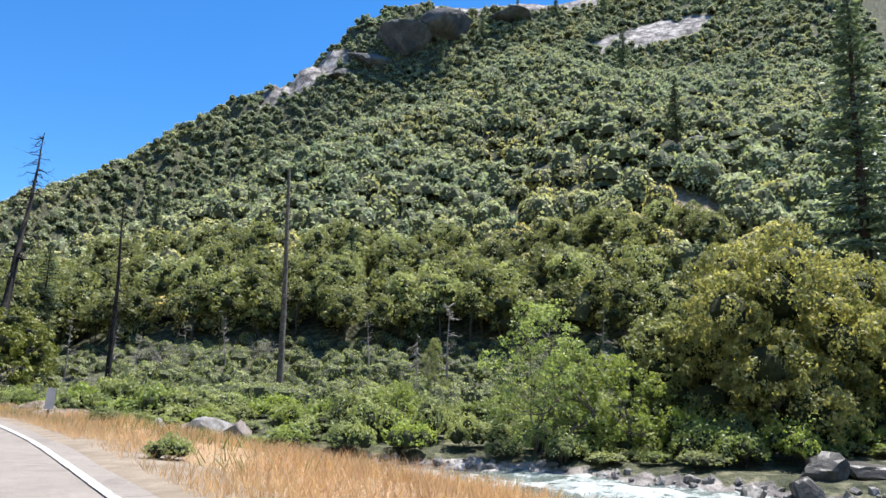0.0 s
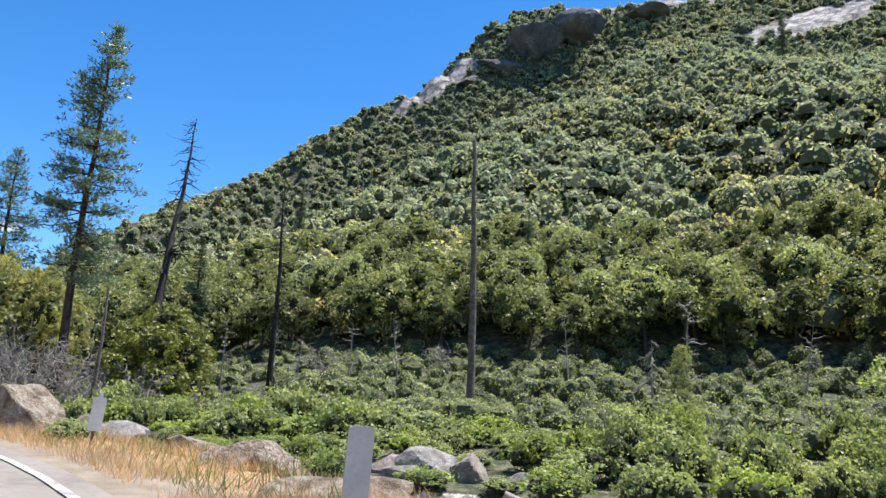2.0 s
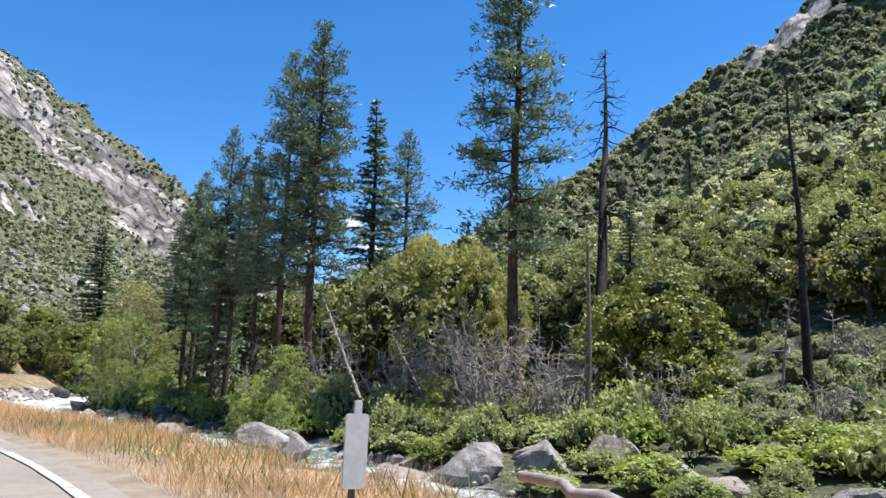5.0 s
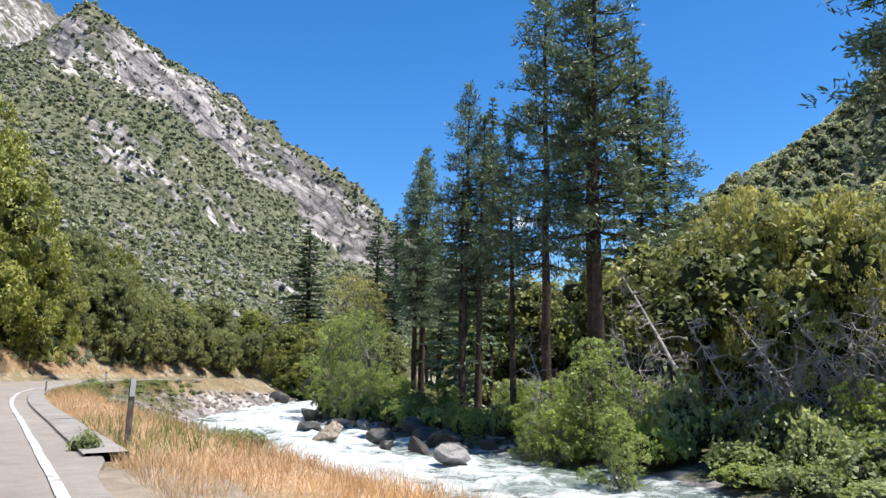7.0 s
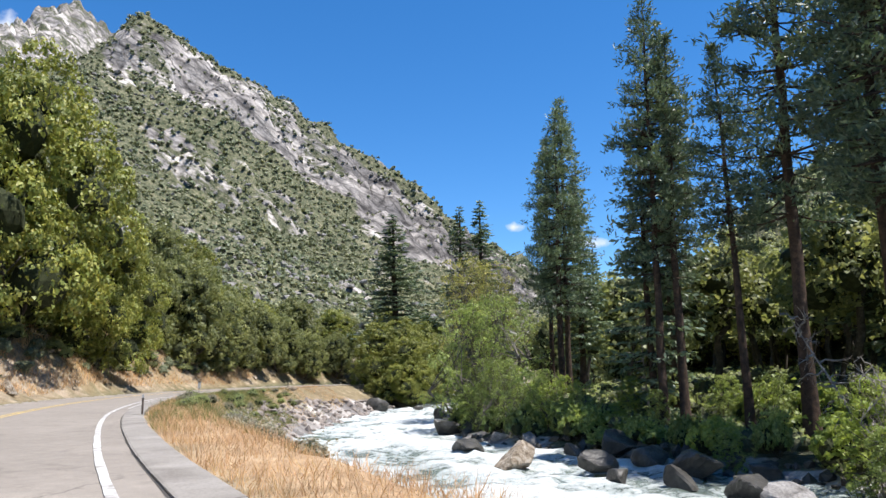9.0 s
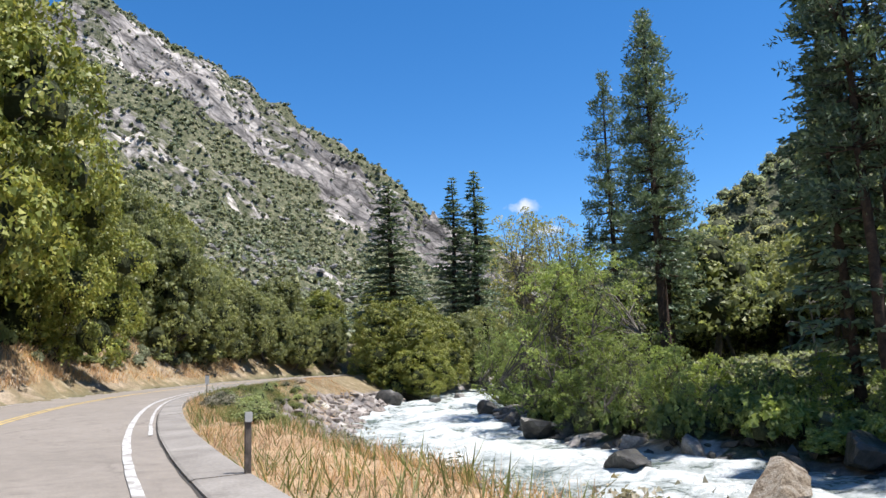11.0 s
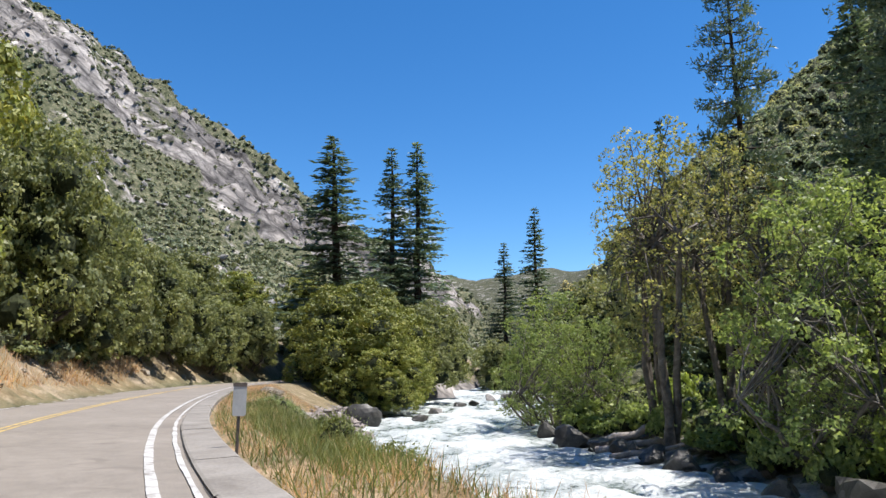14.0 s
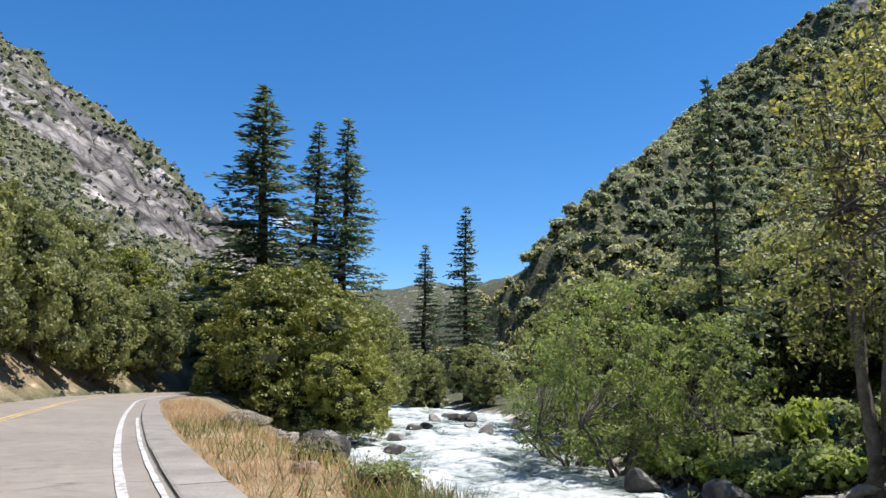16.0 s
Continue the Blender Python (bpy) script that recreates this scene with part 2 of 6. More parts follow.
def merge(pieces):
    """Several (verts, faces) as one, with faces of one width."""
    verts, faces, at = [], [], 0
    for v, f in pieces:
        verts.append(v)
        faces.append(np.asarray(f) + at)
        at += len(v)
    return np.vstack(verts), np.vstack(faces)


def part(name, data, parent, label="", at=None):
    ob = new(name, data)
    ob.parent = parent
    if at is not None:
        ob.matrix_basis = at
    return tagged(ob, label) if label else ob


def thing(name, label, category, at, group="", kind=""):
    ob = new(name)
    ob.matrix_basis = at
    ob.empty_display_size = 0.2
    return tagged(ob, label, category, group, kind)


def put(x, y, z=None, turn=0.0, scale=1.0, lean=0.0, lean_to=0.0, tall=None):
    """A pose on the ground; lean in degrees towards a compass angle."""
    z = ground_at(x, y) if z is None else z
    m = Matrix.Translation((x, y, z)) @ Matrix.Rotation(radians(lean), 4, Vector((-math.sin(radians(lean_to)), math.cos(radians(lean_to)), 0)))
    return m @ Matrix.Rotation(radians(turn), 4, 'Z') @ Matrix.Diagonal((scale, scale, tall or scale, 1))


def tube(points, radii, sides=7):
    """A tapering round limb through points: quads."""
    p = np.array(points, float)
    r = np.array(radii, float)
    d = np.gradient(p, axis=0)
    d /= np.linalg.norm(d, axis=1)[:, None] + 1e-9
    ref = np.where(np.abs(d[:, 2:3]) > 0.9, [[1.0, 0, 0]], [[0, 0, 1.0]])
    a = np.cross(d, ref)
    a /= np.linalg.norm(a, axis=1)[:, None]
    b = np.cross(d, a)
    ang = np.arange(sides) / sides * 2 * np.pi
    ring = p[:, None] + r[:, None, None] * (np.cos(ang)[None, :, None] * a[:, None] + np.sin(ang)[None, :, None] * b[:, None])
    n = len(p)
    i, j = np.meshgrid(np.arange(n - 1), np.arange(sides), indexing="ij")
    k = (j + 1) % sides
    faces = np.stack([i * sides + j, i * sides + k, (i + 1) * sides + k, (i + 1) * sides + j], -1).reshape(-1, 4)
    return ring.reshape(-1, 3), faces


def unit(v):
    return v / (np.linalg.norm(v, axis=-1, keepdims=True) + 1e-9)


def sprays(pos, nrm, size, rng):
    """One pointed triangle a spray, for crowns of very many."""
    n = len(pos)
    nrm = unit(nrm)
    t1 = unit(np.cross(nrm, rng.normal(size=(n, 3))))
    t2 = np.cross(nrm, t1)
    s = size * rng.uniform(0.6, 1.4, (n, 1))
    k = rng.uniform(0.30, 0.55, (n, 1))
    v = np.stack([pos + t1 * s * 0.62, pos - t1 * s * 0.38 + t2 * s * k, pos - t1 * s * 0.38 - t2 * s * k], 1)
    return v.reshape(-1, 3), np.arange(3 * n).reshape(n, 3)


def icosphere(level):
    bm = bmesh.new()
    bmesh.ops.create_icosphere(bm, subdivisions=level, radius=1.0)
    v = np.array([q.co[:] for q in bm.verts])
    f = np.array([[q.index for q in p.verts] for p in bm.faces])
    bm.free()
    return v, f


def clump_leaves(boughs, clump, per, leaf, rng, core=0.54, under=-0.8):
    """A crown of boughs (rows x, y, z, rx, ry, rz), each covered with leafy clumps that catch the light as small domes."""
    b = np.array(boughs, float)
    centres, outs = [], []
    for k, (x, y, z, rx, ry, rz) in enumerate(b):
        r = (rx + ry + rz) / 3
        n = max(6, int(1.25 * 4 * r * r / (clump * clump)))
        d = unit(rng.normal(size=(n, 3)))
        d = d[d[:, 2] > under + 0.25 * rng.random(n)]
        c = np.array([x, y, z]) + d * np.array([rx, ry, rz]) * rng.uniform(0.84, 1.06, (len(d), 1))
        inside = np.zeros(len(c), bool)
        for j, o in enumerate(b):
            if j != k:
                inside |= (((c - o[:3]) / o[3:]) ** 2).sum(1) < 0.42
        centres.append(c[~inside])
        outs.append(d[~inside])
    c, d = np.vstack(centres), np.vstack(outs)
    n = len(c)
    r = clump * rng.uniform(0.6, 1.25, (n, 1, 1))
    e = unit(rng.normal(size=(n, per, 3)) + d[:, None] * 0.75 + np.array([0, 0, 0.45]))
    pos = (c[:, None] + e * r * rng.uniform(0.6, 1.12, (n, per, 1)) * np.array([1.1, 1.1, 0.85])).reshape(-1, 3)
    nrm = (e + rng.normal(0, 0.42, e.shape)).reshape(-1, 3)
    crown = sprays(pos, nrm, leaf, rng)
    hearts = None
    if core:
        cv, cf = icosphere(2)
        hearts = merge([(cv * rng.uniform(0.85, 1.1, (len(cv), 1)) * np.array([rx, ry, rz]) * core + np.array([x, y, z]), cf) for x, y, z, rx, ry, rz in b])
    return crown, hearts


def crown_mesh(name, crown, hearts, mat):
    """Leaves, with solid hearts for the dense twigs; their near-black colour includes the crown's inner shade."""
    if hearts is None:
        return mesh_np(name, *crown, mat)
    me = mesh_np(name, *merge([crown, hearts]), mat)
    me.materials.append(SHADED_TWIGS)
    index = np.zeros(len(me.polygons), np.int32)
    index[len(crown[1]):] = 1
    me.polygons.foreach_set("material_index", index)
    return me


def wander(a, b, n, amount, rng):
    t = np.linspace(0, 1, n)[:, None]
    p = np.array(a) * (1 - t) + np.array(b) * t
    k = rng.normal(size=(n, 3)) * amount
    k[0] = k[-1] = 0
    return p + k


# ---------------------------------------------------------------- materials
def material(name):
    m = bpy.data.materials.new(name)
    m.use_nodes = True
    return m, m.node_tree.nodes, m.node_tree.links, m.node_tree.nodes["Principled BSDF"]


def ramp(nodes, stops):
    r = nodes.new("ShaderNodeValToRGB")
    while len(r.color_ramp.elements) < len(stops):
        r.color_ramp.elements.new(0.5)
    for e, (p, c) in zip(r.color_ramp.elements, stops):
        e.position = p
        e.color = (*c, 1)
    return r


def noise_node(nodes, links, scale, detail=6.0, rough=0.55, coord=None, dist=0.0):
    n = nodes.new("ShaderNodeTexNoise")
    n.inputs["Scale"].default_value = scale
    n.inputs["Detail"].default_value = detail
    n.inputs["Roughness"].default_value = rough
    n.inputs["Distortion"].default_value = dist
    if coord is not None:
        links.new(coord, n.inputs["Vector"])
    return n


def mixed(nodes, links, a, b, fac, mode='MIX'):
    m = nodes.new("ShaderNodeMix")
    m.data_type = 'RGBA'
    m.blend_type = mode
    for socket, value in ((m.inputs[0], fac), (m.inputs[6], a), (m.inputs[7], b)):
        if isinstance(value, (int, float)):
            socket.default_value = value
        elif isinstance(value, tuple):
            socket.default_value = (*value, 1)
        else:
            links.new(value, socket)
    return m.outputs[2]


def surface(name, stops, scale, rough=0.9, bump=0.3, fine=8.0, fine_mix=0.35, bump_dist=0.05, world_space=True):
    """Stone, bark, soil: a broad noise through a ramp, a fine grain over it, and relief."""
    m, nodes, links, bsdf = material(name)
    coord = nodes.new("ShaderNodeNewGeometry").outputs["Position"] if world_space else nodes.new("ShaderNodeTexCoord").outputs["Object"]
    broad = noise_node(nodes, links, scale, 5, 0.6, coord, 0.4)
    grain = noise_node(nodes, links, scale * fine, 6, 0.65, coord)
    r = ramp(nodes, stops)
    links.new(broad.outputs[0], r.inputs[0])
    g = ramp(nodes, [(0.3, (0.45, 0.45, 0.45)), (0.7, (1.35, 1.35, 1.35))])
    links.new(grain.outputs[0], g.inputs[0])
    links.new(mixed(nodes, links, r.outputs[0], g.outputs[0], fine_mix, 'MULTIPLY'), bsdf.inputs["Base Color"])
    bsdf.inputs["Roughness"].default_value = rough
    bsdf.inputs["Specular IOR Level"].default_value = 0.25
    b = nodes.new("ShaderNodeBump")
    b.inputs["Strength"].default_value = bump
    b.inputs["Distance"].default_value = bump_dist
    links.new(grain.outputs[0], b.inputs["Height"])
    links.new(b.outputs[0], bsdf.inputs["Normal"])
    return m


def foliage(name, stops, through=0.25, gloss=0.5, tint=None, lift=1.25, twig=3.5, speck=0.3, relief_by=0.2):
    """Leaves: each spray its own green, each plant its own tint, some light through them."""
    m, nodes, links, bsdf = material(name)
    geo = nodes.new("ShaderNodeNewGeometry")
    r = ramp(nodes, stops)
    calm = nodes.new("ShaderNodeMath")
    calm.operation = 'MULTIPLY_ADD'
    calm.inputs[1].default_value = 0.62
    calm.inputs[2].default_value = 0.19
    links.new(geo.outputs["Random Per Island"], calm.inputs[0])
    links.new(calm.outputs[0], r.inputs[0])
    info = nodes.new("ShaderNodeObjectInfo")
    patch = noise_node(nodes, links, 0.35, 3, 0.5, geo.outputs["Position"])
    shift = nodes.new("ShaderNodeHueSaturation")
    shift.inputs["Saturation"].default_value = 0.95
    shift.inputs["Hue"].default_value = 0.49
    links.new(r.outputs[0], shift.inputs["Color"])
    add = nodes.new("ShaderNodeMath")
    add.operation = 'MULTIPLY_ADD'
    links.new(info.outputs["Random"], add.inputs[0])
    add.inputs[1].default_value = 0.45 * lift
    add.inputs[2].default_value = lift
    links.new(add.outputs[0], shift.inputs["Value"])
    colour = mixed(nodes, links, shift.outputs[0], ramp_out(nodes, links, patch.outputs[0], [(0.35, (0.7, 0.72, 0.7)), (0.65, (1.25, 1.2, 1.0))]), 0.8, 'MULTIPLY')
    sprig = noise_node(nodes, links, twig, 4, 0.7, geo.outputs["Position"])
    colour = mixed(nodes, links, colour, ramp_out(nodes, links, sprig.outputs[0], [(0.36, (0.5, 0.52, 0.5)), (0.52, (1.0, 1.0, 1.0)), (0.68, (1.6, 1.55, 1.4))]), speck, 'MULTIPLY')
    relief = nodes.new("ShaderNodeBump")
    relief.inputs["Strength"].default_value = relief_by
    relief.inputs["Distance"].default_value = 0.5 / twig
    links.new(sprig.outputs[0], relief.inputs["Height"])
    links.new(relief.outputs[0], bsdf.inputs["Normal"])
    if tint:
        att = nodes.new("ShaderNodeAttribute")
        att.attribute_name = "tint"
        rt = ramp(nodes, tint)
        links.new(att.outputs["Fac"], rt.inputs[0])
        colour = mixed(nodes, links, colour, rt.outputs[0], 1.0, 'MULTIPLY')
    links.new(colour, bsdf.inputs["Base Color"])
    bsdf.inputs["Roughness"].default_value = gloss
    bsdf.inputs["Specular IOR Level"].default_value = 0.38
    glow = nodes.new("ShaderNodeBsdfTranslucent")
    links.new(mixed(nodes, links, colour, (1.3, 1.3, 0.85), 1.0, 'MULTIPLY'), glow.inputs[0])
    mix = nodes.new("ShaderNodeMixShader")
    mix.inputs[0].default_value = through
    links.new(bsdf.outputs[0], mix.inputs[1])
    links.new(glow.outputs[0], mix.inputs[2])
    links.new(mix.outputs[0], nodes["Material Output"].inputs[0])
    return m


def ramp_out(nodes, links, value, stops):
    r = ramp(nodes, stops)
    links.new(value, r.inputs[0])
    return r.outputs[0]


OAK_LEAF = foliage("oak_leaf", [(0.0, (0.042, 0.056, 0.024)), (0.5, (0.088, 0.102, 0.042)), (0.85, (0.135, 0.142, 0.060)), (1.0, (0.165, 0.155, 0.07))], 0.42, lift=1.95)
GOLD_OAK_LEAF = foliage("gold_oak_leaf", [(0.0, (0.05, 0.072, 0.014)), (0.45, (0.112, 0.138, 0.026)), (1.0, (0.215, 0.20, 0.038))], 0.25, lift=1.35)
ALDER_LEAF = foliage("alder_leaf", [(0.0, (0.05, 0.075, 0.025)), (0.6, (0.105, 0.14, 0.045)), (1.0, (0.18, 0.21, 0.085))], 0.5, 0.45, lift=1.9, twig=6)
OLIVE_LEAF = foliage("olive_leaf", [(0.0, (0.07, 0.082, 0.032)), (0.55, (0.135, 0.142, 0.052)), (1.0, (0.24, 0.21, 0.075))], 0.5, lift=1.85, twig=6)
WILLOW_LEAF = foliage("willow_leaf", [(0.0, (0.07, 0.105, 0.024)), (0.6, (0.135, 0.18, 0.038)), (1.0, (0.21, 0.245, 0.06))], 0.42, lift=1.6, twig=6)
PALE_LEAF = foliage("pale_leaf", [(0.0, (0.065, 0.082, 0.04)), (0.6, (0.125, 0.145, 0.068)), (1.0, (0.20, 0.22, 0.12))], 0.48, lift=2.0)
BRUSH_LEAF = foliage("brush_leaf", [(0.0, (0.068, 0.088, 0.030)), (0.6, (0.122, 0.148, 0.062)), (1.0, (0.19, 0.21, 0.11))], 0.38, 0.65, lift=1.95, twig=6)
NEEDLE = foliage("needle", [(0.0, (0.022, 0.036, 0.027)), (0.6, (0.046, 0.066, 0.043)), (1.0, (0.088, 0.105, 0.06))], 0.25, 0.45, lift=2.3, twig=8)
WOODS_LEAF = foliage("woods_leaf", [(0.0, (0.066, 0.074, 0.050)), (0.6, (0.092, 0.097, 0.062)), (1.0, (0.120, 0.116, 0.076))], 0.32, 0.85,
                     [(0.0, (0.80, 0.92, 0.95)), (0.3, (0.96, 1.02, 0.98)), (0.55, (1.10, 1.06, 0.86)), (0.8, (1.24, 1.10, 0.74)), (1.0, (1.34, 1.08, 0.70))], 4.1, 1.1, 0.4, 0.2)
SCRUB_LEAF = foliage("scrub_leaf", [(0.0, (0.05, 0.062, 0.040)), (0.6, (0.078, 0.088, 0.054)), (1.0, (0.12, 0.125, 0.078))], 0.18, 0.5,
                     [(0.0, (0.8, 0.9, 0.9)), (0.6, (1.05, 1.05, 1.0)), (1.0, (1.3, 1.2, 1.1))], 2.2, 1.5, 0.6, 0.5)
GREEN_GRASS = foliage("green_grass", [(0.0, (0.07, 0.10, 0.03)), (0.6, (0.14, 0.17, 0.055)), (1.0, (0.26, 0.24, 0.11))], 0.35, 0.6, lift=1.1)
DRY_GRASS = foliage("dry_grass", [(0.0, (0.36, 0.21, 0.11)), (0.5, (0.50, 0.335, 0.195)), (0.85, (0.60, 0.46, 0.31)), (1.0, (0.38, 0.32, 0.18))], 0.38, 0.6, lift=0.95)
GREY_BLOOM = foliage("grey_bloom", [(0.0, (0.10, 0.10, 0.06)), (0.6, (0.20, 0.19, 0.15)), (1.0, (0.30, 0.27, 0.27))], 0.25, 0.8)
BARK_PINE = surface("bark_pine", [(0.3, (0.028, 0.022, 0.018)), (0.55, (0.075, 0.05, 0.037)), (0.75, (0.14, 0.09, 0.065))], 2.5, 0.95, 0.8, 6, 0.6, 0.06)
BARK_OAK = surface("bark_oak", [(0.3, (0.035, 0.03, 0.025)), (0.6, (0.10, 0.085, 0.07)), (0.8, (0.18, 0.16, 0.135))], 3.0, 0.95, 0.8, 6, 0.6, 0.05)
BARK_ALDER = surface("bark_alder", [(0.3, (0.07, 0.06, 0.05)), (0.6, (0.17, 0.15, 0.125)), (0.8, (0.30, 0.27, 0.24))], 2.0, 0.9, 0.5, 8, 0.5, 0.03)
# Twig brown taken down to near black, with crown-interior shade in the colour.
SHADED_TWIGS = surface("twigs", [(0.3, (0.02, 0.025, 0.01)), (0.55, (0.04, 0.048, 0.02)), (0.8, (0.07, 0.078, 0.035))], 3.0, 0.95, 0.8, 5, 0.6, 0.1)
# Crown cores, coloured well below the leaves to hold the shade between sprays.
SHADED_INNER_LEAF = surface("shaded_inner_leaf", [(0.3, (0.055, 0.062, 0.032)), (0.55, (0.105, 0.112, 0.062)), (0.8, (0.15, 0.155, 0.09))], 3.0, 0.95, 0.8, 5, 0.6, 0.1)
DEAD_WOOD = surface("dead_wood", [(0.3, (0.18, 0.155, 0.135)), (0.6, (0.34, 0.305, 0.275)), (0.8, (0.50, 0.465, 0.435))], 3.0, 0.9, 0.5, 8, 0.5, 0.03)
SNAG_WOOD = surface("snag_wood", [(0.3, (0.075, 0.062, 0.05)), (0.55, (0.16, 0.135, 0.11)), (0.8, (0.27, 0.235, 0.20))], 2.0, 0.9, 0.7, 8, 0.6, 0.04)
BURNT = surface("burnt_wood", [(0.35, (0.012, 0.011, 0.010)), (0.6, (0.035, 0.03, 0.027)), (0.8, (0.10, 0.085, 0.07))], 1.6, 0.85, 0.6, 8, 0.5, 0.04)
GRANITE = surface("granite", [(0.28, (0.10, 0.092, 0.082)), (0.42, (0.20, 0.187, 0.172)), (0.55, (0.27, 0.255, 0.238)), (0.75, (0.40, 0.385, 0.365))], 1.3, 0.88, 0.9, 7, 0.7, 0.08)
TAN_ROCK = surface("tan_rock", [(0.36, (0.17, 0.13, 0.092)), (0.45, (0.31, 0.245, 0.175)), (0.55, (0.42, 0.355, 0.275)), (0.70, (0.54, 0.48, 0.40))], 2.8, 0.9, 1.0, 5, 0.85, 0.2)
PINK_ROCK = surface("pink_granite", [(0.28, (0.13, 0.105, 0.088)), (0.42, (0.22, 0.185, 0.16)), (0.55, (0.29, 0.25, 0.22)), (0.75, (0.42, 0.375, 0.335))], 1.3, 0.88, 0.9, 7, 0.7, 0.08)
# Dark stone for wet rocks, and for dry ones with tree shade in their colour.
WET_SHADED_ROCK = surface("wet_shaded_rock", [(0.3, (0.03, 0.028, 0.026)), (0.6, (0.085, 0.08, 0.07)), (0.8, (0.19, 0.175, 0.15))], 1.0, 0.4, 0.5, 8, 0.5, 0.05)
CONCRETE = surface("concrete", [(0.3, (0.18, 0.163, 0.143)), (0.55, (0.25, 0.23, 0.205)), (0.8, (0.32, 0.297, 0.27))], 0.9, 0.9, 0.25, 22, 0.4, 0.01)
GRAVEL = surface("gravel", [(0.3, (0.19, 0.15, 0.11)), (0.55, (0.26, 0.215, 0.16)), (0.8, (0.34, 0.285, 0.22))], 1.6, 0.95, 0.6, 25, 0.5, 0.03)
TAR = surface("tar", [(0.3, (0.045, 0.042, 0.038)), (0.7, (0.10, 0.09, 0.078))], 4.0, 0.6, 0.2, 8, 0.4, 0.005)
PAINT_WHITE = surface("white_paint", [(0.36, (0.24, 0.22, 0.195)), (0.50, (0.46, 0.45, 0.43)), (0.8, (0.58, 0.57, 0.55))], 3.2, 0.7, 0.15, 20, 0.3, 0.004)
PAINT_YELLOW = surface("yellow_paint", [(0.38, (0.32, 0.25, 0.15)), (0.52, (0.56, 0.40, 0.13)), (0.8, (0.64, 0.46, 0.16))], 2.2, 0.7, 0.15, 20, 0.3, 0.004)
PANEL_WHITE = surface("marker_panel", [(0.3, (0.40, 0.40, 0.385)), (0.7, (0.52, 0.52, 0.50))], 1.5, 0.55, 0.05, 12, 0.2, 0.003)
POST_METAL = surface("post_metal", [(0.3, (0.06, 0.05, 0.042)), (0.6, (0.14, 0.115, 0.095)), (0.8, (0.24, 0.21, 0.18))], 6.0, 0.7, 0.3, 8, 0.4, 0.004)


def road_material():
    m, nodes, links, bsdf = material("asphalt")
    pos = nodes.new("ShaderNodeNewGeometry").outputs["Position"]
    broad = noise_node(nodes, links, 0.22, 5, 0.6, pos, 0.6)
    mid = noise_node(nodes, links, 3.0, 6, 0.6, pos)
    chips = noise_node(nodes, links, 70, 3, 0.7, pos)
    base = ramp_out(nodes, links, broad.outputs[0], [(0.3, (0.195, 0.17, 0.142)), (0.7, (0.265, 0.232, 0.196))])
    base = mixed(nodes, links, base, ramp_out(nodes, links, mid.outputs[0], [(0.3, (0.8, 0.8, 0.8)), (0.7, (1.12, 1.12, 1.12))]), 0.7, 'MULTIPLY')
    base = mixed(nodes, links, base, ramp_out(nodes, links, chips.outputs[0], [(0.3, (0.55, 0.55, 0.55)), (0.7, (1.4, 1.4, 1.4))]), 0.7, 'MULTIPLY')
    warp = mixed(nodes, links, pos, mid.outputs["Color"], 0.6, 'ADD')
    split = nodes.new("ShaderNodeTexVoronoi")
    split.feature = 'DISTANCE_TO_EDGE'
    split.inputs["Scale"].default_value = 0.28
    links.new(warp, split.inputs["Vector"])
    crack = ramp_out(nodes, links, split.outputs["Distance"], [(0.0, (0.45, 0.44, 0.43)), (0.012, (1, 1, 1))])
    base = mixed(nodes, links, base, crack, ramp_out(nodes, links, broad.outputs[0], [(0.42, (0, 0, 0)), (0.6, (0.8, 0.8, 0.8))]), 'MULTIPLY')
    worn = noise_node(nodes, links, 0.7, 4, 0.6, pos, 1.5)
    base = mixed(nodes, links, base, ramp_out(nodes, links, worn.outputs[0], [(0.34, (0.72, 0.71, 0.70)), (0.42, (1, 1, 1))]), 0.6, 'MULTIPLY')
    links.new(base, bsdf.inputs["Base Color"])
    bsdf.inputs["Roughness"].default_value = 0.85
    b = nodes.new("ShaderNodeBump")
    b.inputs["Strength"].default_value = 0.5
    b.inputs["Distance"].default_value = 0.01
    links.new(chips.outputs[0], b.inputs["Height"])
    links.new(b.outputs[0], bsdf.inputs["Normal"])
    return m


